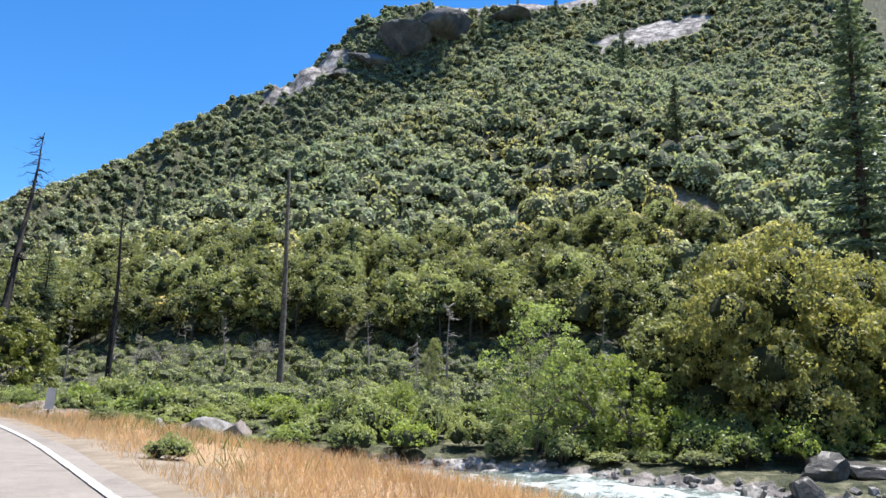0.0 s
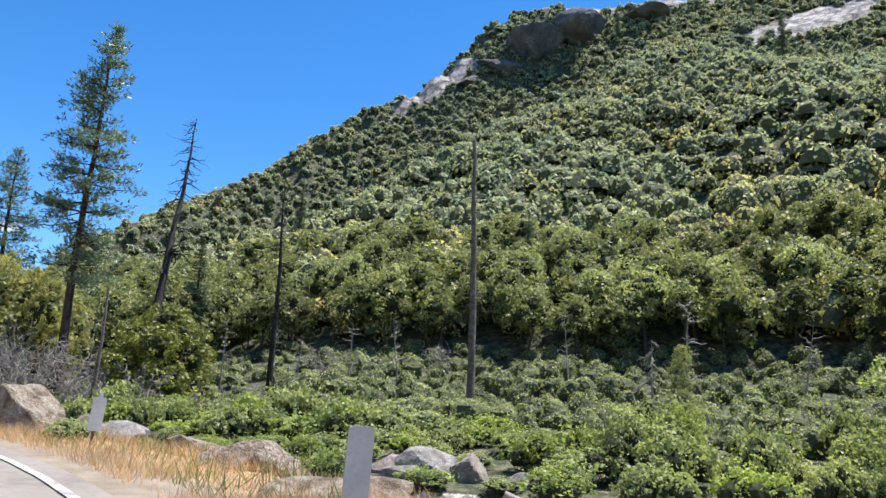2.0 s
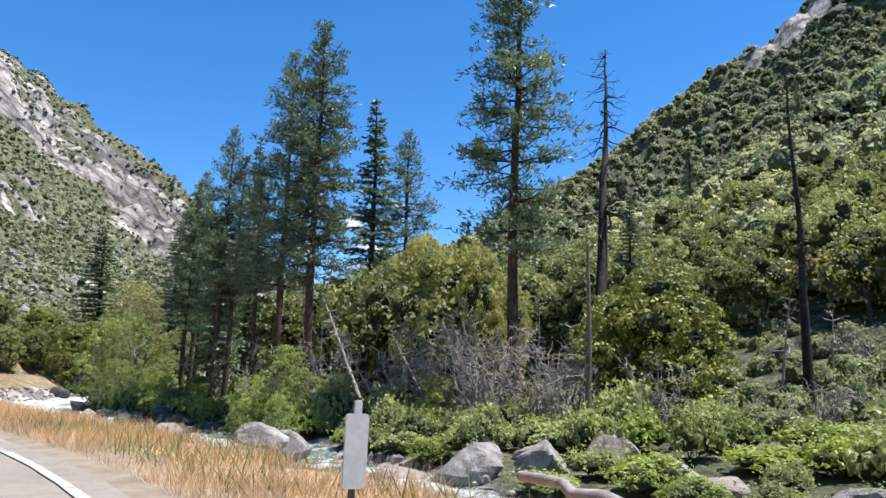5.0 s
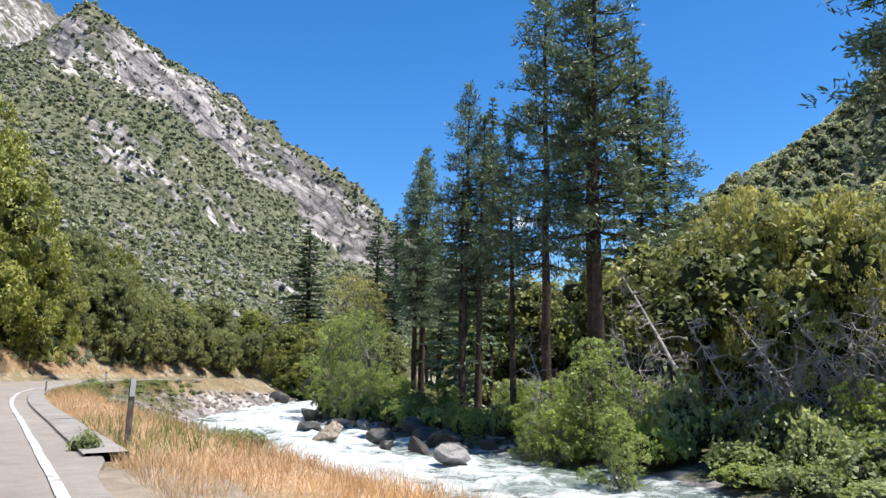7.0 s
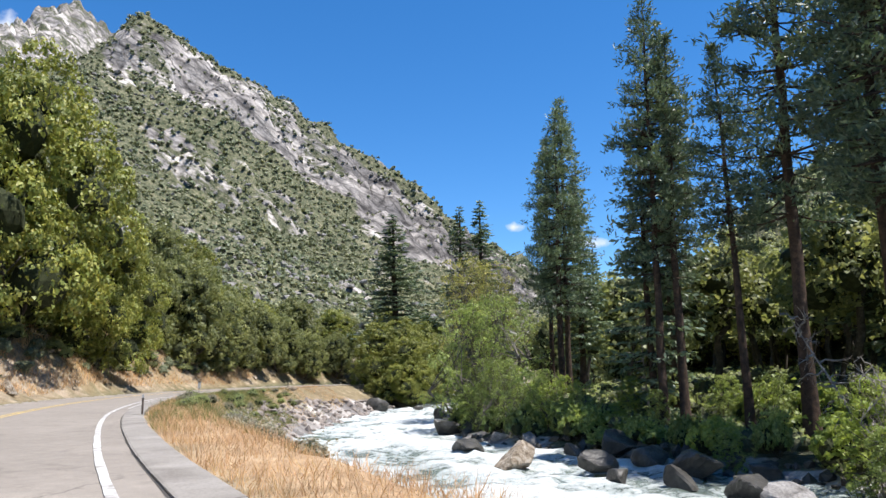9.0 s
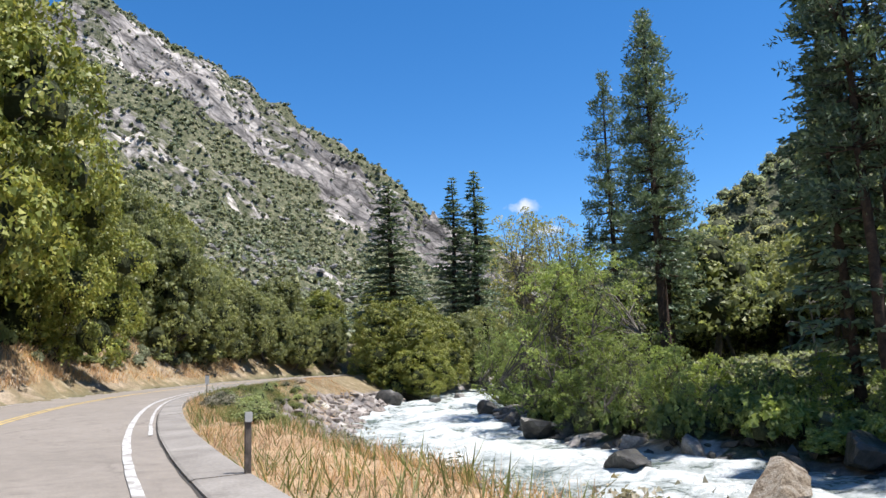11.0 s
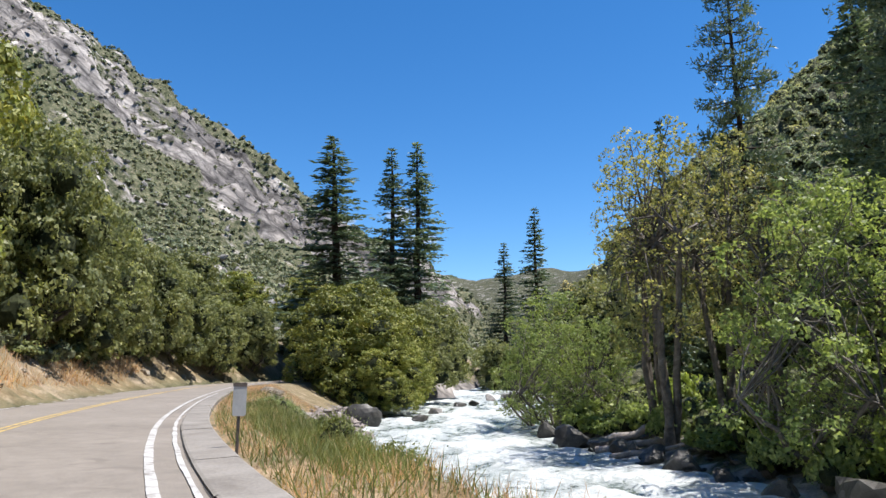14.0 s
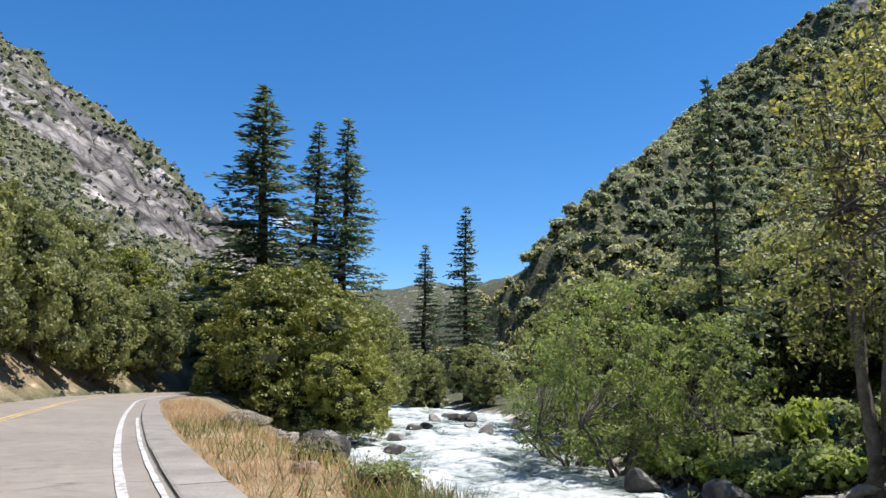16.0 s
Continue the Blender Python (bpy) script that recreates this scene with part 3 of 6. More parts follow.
def ground_material():
    m, nodes, links, bsdf = material("valley_ground")
    pos = nodes.new("ShaderNodeNewGeometry").outputs["Position"]

    def mask(key):
        a = nodes.new("ShaderNodeAttribute")
        a.attribute_name = key
        return a.outputs["Fac"]

    # the slabs run down the face: long along that line, short across it
    stretch = nodes.new("ShaderNodeCombineXYZ")
    for k, (axis, squeeze) in enumerate((((0.36, 0.74, -0.57), 0.28), ((0.90, -0.44, 0.0), 1.0), ((0.25, 0.51, 0.82), 0.8))):
        dot = nodes.new("ShaderNodeVectorMath")
        dot.operation = 'DOT_PRODUCT'
        dot.inputs[1].default_value = [v * squeeze for v in axis]
        links.new(pos, dot.inputs[0])
        links.new(dot.outputs["Value"], stretch.inputs[k])
    huge = noise_node(nodes, links, 0.022, 7, 0.62, stretch.outputs[0], 0.2)
    big = noise_node(nodes, links, 0.11, 8, 0.7, stretch.outputs[0], 0.15)
    small = noise_node(nodes, links, 0.9, 7, 0.65, pos)
    tiny = noise_node(nodes, links, 9.0, 5, 0.6, pos)
    stone = ramp_out(nodes, links, big.outputs[0], [(0.32, (0.07, 0.068, 0.07)), (0.42, (0.16, 0.156, 0.156)), (0.53, (0.30, 0.292, 0.288)), (0.68, (0.46, 0.45, 0.438))])
    stone = mixed(nodes, links, stone, ramp_out(nodes, links, huge.outputs[0], [(0.38, (0.45, 0.44, 0.44)), (0.58, (1.05, 1.03, 1.0))]), 0.85, 'MULTIPLY')
    blocks, cracks = nodes.new("ShaderNodeTexVoronoi"), nodes.new("ShaderNodeTexVoronoi")
    cracks.feature = 'DISTANCE_TO_EDGE'
    bent = mixed(nodes, links, stretch.outputs[0], big.outputs["Color"], 0.5, 'ADD')
    for v in (blocks, cracks):
        v.inputs["Scale"].default_value = 0.075
        v.inputs["Detail"].default_value = 2.0
        v.inputs["Roughness"].default_value = 0.6
        links.new(bent, v.inputs["Vector"])
    stone = mixed(nodes, links, stone, ramp_out(nodes, links, blocks.outputs["Color"], [(0.15, (0.55, 0.55, 0.56)), (0.5, (1.0, 0.98, 0.96)), (0.85, (1.45, 1.4, 1.34))]), 0.75, 'MULTIPLY')
    gap = ramp_out(nodes, links, cracks.outputs["Distance"], [(0.0, (0.22, 0.22, 0.23)), (0.07, (1, 1, 1))])
    stone = mixed(nodes, links, stone, gap, 0.8, 'MULTIPLY')
    fine_blocks, fine_cracks = nodes.new("ShaderNodeTexVoronoi"), nodes.new("ShaderNodeTexVoronoi")
    fine_cracks.feature = 'DISTANCE_TO_EDGE'
    for v in (fine_blocks, fine_cracks):
        v.inputs["Scale"].default_value = 0.21
        v.inputs["Detail"].default_value = 1.0
        links.new(bent, v.inputs["Vector"])
    stone = mixed(nodes, links, stone, ramp_out(nodes, links, fine_blocks.outputs["Color"], [(0.2, (0.6, 0.6, 0.62)), (0.8, (1.35, 1.32, 1.28))]), 0.7, 'MULTIPLY')
    stone = mixed(nodes, links, stone, ramp_out(nodes, links, fine_cracks.outputs["Distance"], [(0.0, (0.25, 0.25, 0.26)), (0.06, (1, 1, 1))]), 0.6, 'MULTIPLY')
    soil = ramp_out(nodes, links, small.outputs[0], [(0.3, (0.15, 0.125, 0.085)), (0.5, (0.24, 0.20, 0.15)), (0.7, (0.36, 0.305, 0.235))])
    herb = ramp_out(nodes, links, big.outputs[0], [(0.35, (0.065, 0.075, 0.045)), (0.55, (0.12, 0.125, 0.075)), (0.7, (0.20, 0.185, 0.125))])
    cover = mixed(nodes, links, herb, soil, ramp_out(nodes, links, small.outputs[0], [(0.52, (0, 0, 0)), (0.70, (1, 1, 1))]))
    # low scrub, stony gaps and rubble, a few metres across
    tufts = noise_node(nodes, links, 0.34, 5, 0.7, pos, 0.3)
    cover = mixed(nodes, links, cover, ramp_out(nodes, links, tufts.outputs[0], [(0.40, (0.42, 0.50, 0.40)), (0.50, (0.95, 0.97, 0.9)), (0.60, (1.25, 1.2, 1.15)), (0.68, (2.2, 2.15, 2.15))]), 0.9, 'MULTIPLY')
    straw = ramp_out(nodes, links, small.outputs[0], [(0.3, (0.28, 0.18, 0.10)), (0.55, (0.41, 0.285, 0.17)), (0.75, (0.50, 0.38, 0.245))])
    # Woodland floor, darkened in colour for the shade and scrub between crowns.
    shaded_duff = ramp_out(nodes, links, small.outputs[0], [(0.38, (0.03, 0.034, 0.022)), (0.5, (0.075, 0.08, 0.048)), (0.62, (0.15, 0.145, 0.09))])
    cover = mixed(nodes, links, cover, shaded_duff, mask("shaded_duff"))
    cover = mixed(nodes, links, cover, straw, mask("straw"))
    cover = mixed(nodes, links, cover, ramp_out(nodes, links, small.outputs[0], [(0.35, (0.20, 0.155, 0.10)), (0.6, (0.37, 0.30, 0.22))]), mask("bare"))
    edge = nodes.new("ShaderNodeMath")
    edge.operation = 'MULTIPLY_ADD'
    links.new(big.outputs[0], edge.inputs[0])
    edge.inputs[1].default_value = 1.6
    links.new(mask("rock"), edge.inputs[2])
    where = nodes.new("ShaderNodeMapRange")
    where.inputs["From Min"].default_value = 1.18
    where.inputs["From Max"].default_value = 1.32
    links.new(edge.outputs[0], where.inputs[0])
    colour = mixed(nodes, links, cover, stone, where.outputs[0])
    colour = mixed(nodes, links, colour, ramp_out(nodes, links, tiny.outputs[0], [(0.3, (0.6, 0.6, 0.6)), (0.7, (1.3, 1.3, 1.3))]), 0.6, 'MULTIPLY')
    links.new(colour, bsdf.inputs["Base Color"])
    bsdf.inputs["Roughness"].default_value = 0.95
    bsdf.inputs["Specular IOR Level"].default_value = 0.15
    b1 = nodes.new("ShaderNodeBump")
    b1.inputs["Strength"].default_value = 0.8
    b1.inputs["Distance"].default_value = 5.0
    links.new(mixed(nodes, links, mixed(nodes, links, big.outputs[0], blocks.outputs["Color"], 0.6), fine_blocks.outputs["Color"], 0.25), b1.inputs["Height"])
    b2 = nodes.new("ShaderNodeBump")
    b2.inputs["Strength"].default_value = 0.7
    b2.inputs["Distance"].default_value = 0.6
    links.new(small.outputs[0], b2.inputs["Height"])
    links.new(b1.outputs[0], b2.inputs["Normal"])
    links.new(b2.outputs[0], bsdf.inputs["Normal"])
    return m


def water_material():
    m, nodes, links, bsdf = material("white_water")
    pos = nodes.new("ShaderNodeNewGeometry").outputs["Position"]
    att = nodes.new("ShaderNodeAttribute")
    att.attribute_name = "foam"
    flow = noise_node(nodes, links, 0.35, 7, 0.62, pos, 1.4)
    froth = noise_node(nodes, links, 2.2, 7, 0.68, pos, 1.0)
    fine = noise_node(nodes, links, 11, 5, 0.6, pos)
    add = nodes.new("ShaderNodeMath")
    add.operation = 'ADD'
    links.new(flow.outputs[0], add.inputs[0])
    links.new(att.outputs["Fac"], add.inputs[1])
    add2 = nodes.new("ShaderNodeMath")
    add2.operation = 'MULTIPLY_ADD'
    links.new(froth.outputs[0], add2.inputs[0])
    add2.inputs[1].default_value = 0.7
    links.new(add.outputs[0], add2.inputs[2])
    white = nodes.new("ShaderNodeMapRange")
    white.inputs["From Min"].default_value = 0.92
    white.inputs["From Max"].default_value = 1.25
    links.new(add2.outputs[0], white.inputs[0])
    deep = ramp_out(nodes, links, flow.outputs[0], [(0.3, (0.10, 0.125, 0.105)), (0.6, (0.21, 0.26, 0.23)), (0.75, (0.32, 0.37, 0.34))])
    crest = ramp_out(nodes, links, froth.outputs[0], [(0.3, (0.46, 0.50, 0.485)), (0.6, (0.64, 0.665, 0.655))])
    links.new(mixed(nodes, links, deep, crest, white.outputs[0]), bsdf.inputs["Base Color"])
    links.new(ramp_out(nodes, links, white.outputs[0], [(0.0, (0.12, 0.12, 0.12)), (1.0, (0.75, 0.75, 0.75))]), bsdf.inputs["Roughness"])
    b1 = nodes.new("ShaderNodeBump")
    b1.inputs["Strength"].default_value = 0.8
    b1.inputs["Distance"].default_value = 0.35
    links.new(froth.outputs[0], b1.inputs["Height"])
    b2 = nodes.new("ShaderNodeBump")
    b2.inputs["Strength"].default_value = 0.5
    b2.inputs["Distance"].default_value = 0.06
    links.new(fine.outputs[0], b2.inputs["Height"])
    links.new(b1.outputs[0], b2.inputs["Normal"])
    links.new(b2.outputs[0], bsdf.inputs["Normal"])
    return m


ASPHALT, GROUND, WATER = road_material(), ground_material(), water_material()


# ---------------------------------------------------------------- ground, road, river
def build_ground():
    gx = np.concatenate([np.linspace(-2700, -1320, 20), np.arange(-1300, -760, 8.0), np.arange(-760, -400, 4.0), np.arange(-400, -235, 5.0), np.arange(-235, 62, 1.6), 62 + np.cumsum(np.linspace(3, 90, 50))])
    gy = np.concatenate([np.linspace(-2200, -420, 18), np.arange(-400, -12, 14.0), np.arange(-12, 216, 1.6), np.arange(216, 520, 4.0), np.arange(520, 680, 6.0), 680 + np.cumsum(np.linspace(8, 110, 36))])
    x, y = np.meshgrid(gx, gy, indexing="ij")
    z, rock, bare, u, e, side, up, upl, arc = terrain(x, y)
    straw = smooth(0.6, 1.6, u) * smooth(1.0, 3.0, e) * (side < 0) * smooth(16, 9, u) * (1 - 0.6 * smooth(-108, -122, x) * smooth(1.6, 3.0, u))
    straw = np.maximum(straw, smooth(-7.0, -8.5, u) * smooth(-13, -9.5, u) * 0.6)
    GRID.update(x=gx, y=gy, z=z)
    nx, ny = x.shape
    i, j = np.meshgrid(np.arange(nx - 1), np.arange(ny - 1), indexing="ij")
    a = i * ny + j
    faces = np.stack([a, a + ny, a + ny + 1, a + 1], -1).reshape(-1, 4)
    # The last mask lays the shade-darkened floor over the hill and far flat.
    me = mesh_np("ground", np.stack([x, y, z], -1).reshape(-1, 3), faces, GROUND, True, rock=rock, bare=bare, straw=straw, shaded_duff=np.maximum(smooth(-0.5, 0.02, up), ((side > 0) & (e > 0.8) & (up < 0)) * 0.8) * (1 - 0.85 * smooth(16, 7, np.hypot(x - 64, (y - 160) * 0.7) + 10 * (fbm(x * 0.1, y * 0.1, 3, 57) - 0.5))))
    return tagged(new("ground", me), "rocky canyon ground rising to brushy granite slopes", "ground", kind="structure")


GROUND_OB = build_ground()
EDGE_ARC = np.concatenate([[0], np.cumsum(np.hypot(*np.diff(EDGE, axis=0).T))])
EDGE_DIR = unit(np.gradient(EDGE, axis=0))


def on_edge(s, u):
    """The place u metres to the right of the edge line at arc length s, and the heading there."""
    s = np.asarray(s, float)
    x, y = np.interp(s, EDGE_ARC, EDGE[:, 0]), np.interp(s, EDGE_ARC, EDGE[:, 1])
    dx, dy = np.interp(s, EDGE_ARC, EDGE_DIR[:, 0]), np.interp(s, EDGE_ARC, EDGE_DIR[:, 1])
    return x + dy * u, y - dx * u, dx, dy


def arc_of(x, y):
    return float(near(np.array([x]), np.array([y]), EDGE)[2][-1][0])


def ribbon(name, s0, s1, profile, mat, step=1.0, wobble=None):
    """A strip along the road: profile rows of u and z, from left to right."""
    s = np.arange(s0, s1 + 0.01, step)
    prof = np.array(profile, float)
    rows = []
    for u, z in prof:
        du = wobble(s, u) if wobble else 0
        x, y, *_ = on_edge(s, u + du)
        rows.append(np.stack([x, y, np.full_like(x, z)], -1))
    v = np.stack(rows, 1)
    n, k = v.shape[:2]
    i, j = np.meshgrid(np.arange(n - 1), np.arange(k - 1), indexing="ij")
    a = i * k + j
    faces = np.stack([a, a + 1, a + k + 1, a + k], -1).reshape(-1, 4)
    return mesh_np(name, v.reshape(-1, 3), faces, mat)


ROAD_END = EDGE_ARC[-1] - 1
KERB_0 = arc_of(-66, 53.3)
KERB_1 = arc_of(-190, 123)
tagged(new("road", ribbon("road", 0, ROAD_END, [(ROAD_L, -0.25), (ROAD_L, -0.01), (-5.2, 0.0), (-3.5, 0.01), (-1.6, 0.0), (ROAD_R, -0.02), (ROAD_R + 0.02, -0.25)], ASPHALT, 1.0,
        lambda s, u: 0.16 * (fbm(s * 0.5, s * 0 + u, 4, 61) - 0.5) - 0.42 * (u > 0) * smooth(KERB_0, KERB_0 - 3, s) if u in (ROAD_R, ROAD_R + 0.02, ROAD_L) else 0 * s)),
       "worn pale grey asphalt mountain road", "road", kind="structure")


tagged(new("shoulder", ribbon("shoulder", 0, KERB_0 - 1.0, [(0.3, -0.06), (0.75, -0.045), (1.3, -0.04), (2.3, -0.11)], GRAVEL, 1.0, lambda s, u: 0.35 * (fbm(s * 0.4, s * 0 + u * 3, 3, 62) - 0.5) if u > 1 else 0 * s)),
       "sandy gravel shoulder beside the asphalt", "shoulder", kind="structure")


def line_wear(s, u):
    return 0.035 * (fbm(s * 0.9, s * 0 + u * 9, 3, 63) - 0.5)


tagged(new("edge_line", ribbon("edge_line", 0, ROAD_END, [(-0.07, 0.006), (0.07, 0.004)], PAINT_WHITE, 0.5, line_wear)), "worn white edge line painted on asphalt", "road marking", kind="structure")
tagged(new("edge_line", ribbon("edge_line", 0, ROAD_END, [(-7.15, 0.006), (-7.03, 0.006)], PAINT_WHITE, 0.5, line_wear)), "white edge line on the far lane", "road marking", kind="structure")
for off in (-3.85, -3.61):
    tagged(new("centre_line", ribbon("centre_line", 0, ROAD_END, [(off, 0.016), (off + 0.11, 0.016)], PAINT_YELLOW, 0.5, line_wear)), "double yellow centre line stripe", "road marking", kind="structure")
# old paint in the gutter
tagged(new("old_line", ribbon("old_line", arc_of(-110, 65.7), arc_of(-168, 102.5), [(0.41, 0.004), (0.50, 0.002)], PAINT_WHITE, 0.5, lambda q, u: 0.06 * (fbm(q * 1.1, q * 0 + u * 31, 3, 64) - 0.5))), "faded old white line along the gutter", "road marking", kind="structure")


def build_kerb():
    kerb = thing("kerb", "weathered low concrete kerb along the road edge", "kerb", Matrix(), kind="structure")
    rng = np.random.default_rng(4)
    s = KERB_0
    while s < KERB_1:
        length = rng.uniform(2.6, 3.6)
        lift, shift = rng.uniform(-0.006, 0.006), rng.uniform(-0.01, 0.01)
        w = 0.72
        prof = [(0.60 + shift, -0.2), (0.60 + shift, 0.022 + lift), (0.64 + shift, 0.035 + lift), (0.56 + w + shift, 0.05 + lift), (0.60 + w + shift, 0.03 + lift), (0.60 + w + shift, -0.2)]
        part("kerb_section", ribbon("kerb_section", s, s + length - 0.01, prof, CONCRETE, length / 4 - 0.003), kerb)
        s += length
    part("gutter_joint", ribbon("gutter_joint", KERB_0, KERB_1, [(0.57, -0.014), (0.605, -0.004)], TAR, 0.7, lambda q, u: 0.03 * (fbm(q * 1.3, q * 0, 3, 66) - 0.5)), kerb, "dark tar joint beside the kerb")


build_kerb()


def tar_streak(x, y, length, width, turn):
    rng = np.random.default_rng(int(abs(x * 10)))
    n = 14
    t = np.linspace(-0.5, 0.5, n)
    w = width * (0.35 + 0.65 * np.sin(np.pi * (t + 0.5)) ** 0.6) * rng.uniform(0.6, 1.1, n)
    c, s = math.cos(radians(turn)), math.sin(radians(turn))
    off = rng.normal(0, width * 0.15, n)
    v = []
    for q, ww, o in zip(t * length, w, off):
        for e in (-0.5, 0.5):
            v.append((x + c * q - s * (o + e * ww), y + s * q + c * (o + e * ww), 0.0135))
    f = [(2 * i, 2 * i + 2, 2 * i + 3, 2 * i + 1) for i in range(n - 1)]
    tagged(new("tar_seam", mesh_np("tar_seam", v, f, TAR)), "dark tar crack seal smeared on asphalt", "road repair", kind="structure")


tar_streak(-84.9, 56.1, 2.6, 0.12, 150)
tar_streak(-85.3, 55.9, 1.8, 0.07, 152)
tar_streak(-72.0, 53.2, 0.9, 0.05, 155)
tar_streak(-76, 52.2, 3.6, 0.06, 120)


def build_river():
    line = spline(RIVER[::4], 0.9)
    keep = (line[:, 0] < 75) & (line[:, 1] < 330)
    line = line[keep]
    d = unit(np.gradient(line[:, :2], axis=0))
    k = np.linspace(-1, 1, 34)
    hw = line[:, 2] + 1.6
    x = line[:, 0:1] + d[:, 1:2] * hw[:, None] * k
    y = line[:, 1:2] - d[:, 0:1] * hw[:, None] * k
    along = np.concatenate([[0], np.cumsum(np.hypot(*np.diff(line[:, :2], axis=0).T))])[:, None] + 0 * x
    across = hw[:, None] * k + 0 * x
    swell = fbm(along * 0.16, across * 0.3, 4, 71) - 0.5
    chop = fbm(along * 0.7, across * 0.9, 4, 73) - 0.5
    ridge = np.abs(fbm(along * 0.3 + 3 * swell, across * 0.42, 3, 75) - 0.5) * 2
    z = WATER_Z + 0.9 * swell + 0.42 * chop - 0.35 * ridge + 0.12
    foam = 0.17 + 0.35 * (fbm(along * 0.06, across * 0.12, 3, 77) - 0.4) + 0.5 * (chop + swell) - 0.10 * np.abs(k)
    foam = foam + 0.10 * smooth(-60, -100, x)
    n, w = x.shape
    i, j = np.meshgrid(np.arange(n - 1), np.arange(w - 1), indexing="ij")
    a = i * w + j
    faces = np.stack([a, a + 1, a + w + 1, a + w], -1).reshape(-1, 4)
    me = mesh_np("water", np.stack([x, y, z], -1).reshape(-1, 3), faces, WATER, True, foam=foam)
    tagged(new("water", me), "foaming white river rapids with pale green flow", "river", kind="structure")


build_river()


# ---------------------------------------------------------------- kinds of things
def rock_arrays(seed, subdiv=3, planes=9, rough=0.07, cuts=()):
    """A broken, faceted boulder of about unit size."""
    rng = np.random.default_rng(seed)
    bm = bmesh.new()
    bmesh.ops.create_icosphere(bm, subdivisions=subdiv, radius=1.0)
    d = np.array([v.co[:] for v in bm.verts])
    f = np.array([[v.index for v in p.verts] for p in bm.faces])
    bm.free()
    n = unit(rng.normal(size=(planes, 3)))
    h = rng.uniform(0.42, 0.86, planes)
    for cut in cuts:
        n, h = np.vstack([n, unit(np.array([cut[:3]], float))]), np.append(h, cut[3])
    dots = d @ n.T
    r = np.min(np.where(dots > 0.15, h / np.maximum(dots, 0.15), 9), axis=1)
    r = np.minimum(r, 1.15)
    r *= 1 + rough * (fbm(d[:, 0] * 3 + seed, d[:, 1] * 3 + d[:, 2] * 2, 4, seed) - 0.5) * 2
    return d * r[:, None], f


ROCKS = {}


def boulder(x, y, size, mat=None, seed=1, z=None, turn=0.0, sink=0.3, label="grey granite boulder on the verge", tilt=0.0, group="", subdiv=3, cuts=(), planes=9):
    mat = mat or GRANITE
    key = (seed, mat.name, subdiv, cuts)
    if key not in ROCKS:
        ROCKS[key] = mesh_np("boulder", *rock_arrays(seed, subdiv, planes, cuts=cuts), mat)
    z = ground_at(x, y) if z is None else z
    ob = new("boulder", ROCKS[key])
    ob.matrix_basis = Matrix.Translation((x, y, z + size[2] * (1 - 2 * sink))) @ Matrix.Rotation(radians(turn), 4, 'Z') @ Matrix.Rotation(radians(tilt), 4, 'X') @ Matrix.Diagonal((*size, 1))
    return tagged(ob, label, "boulder", group)


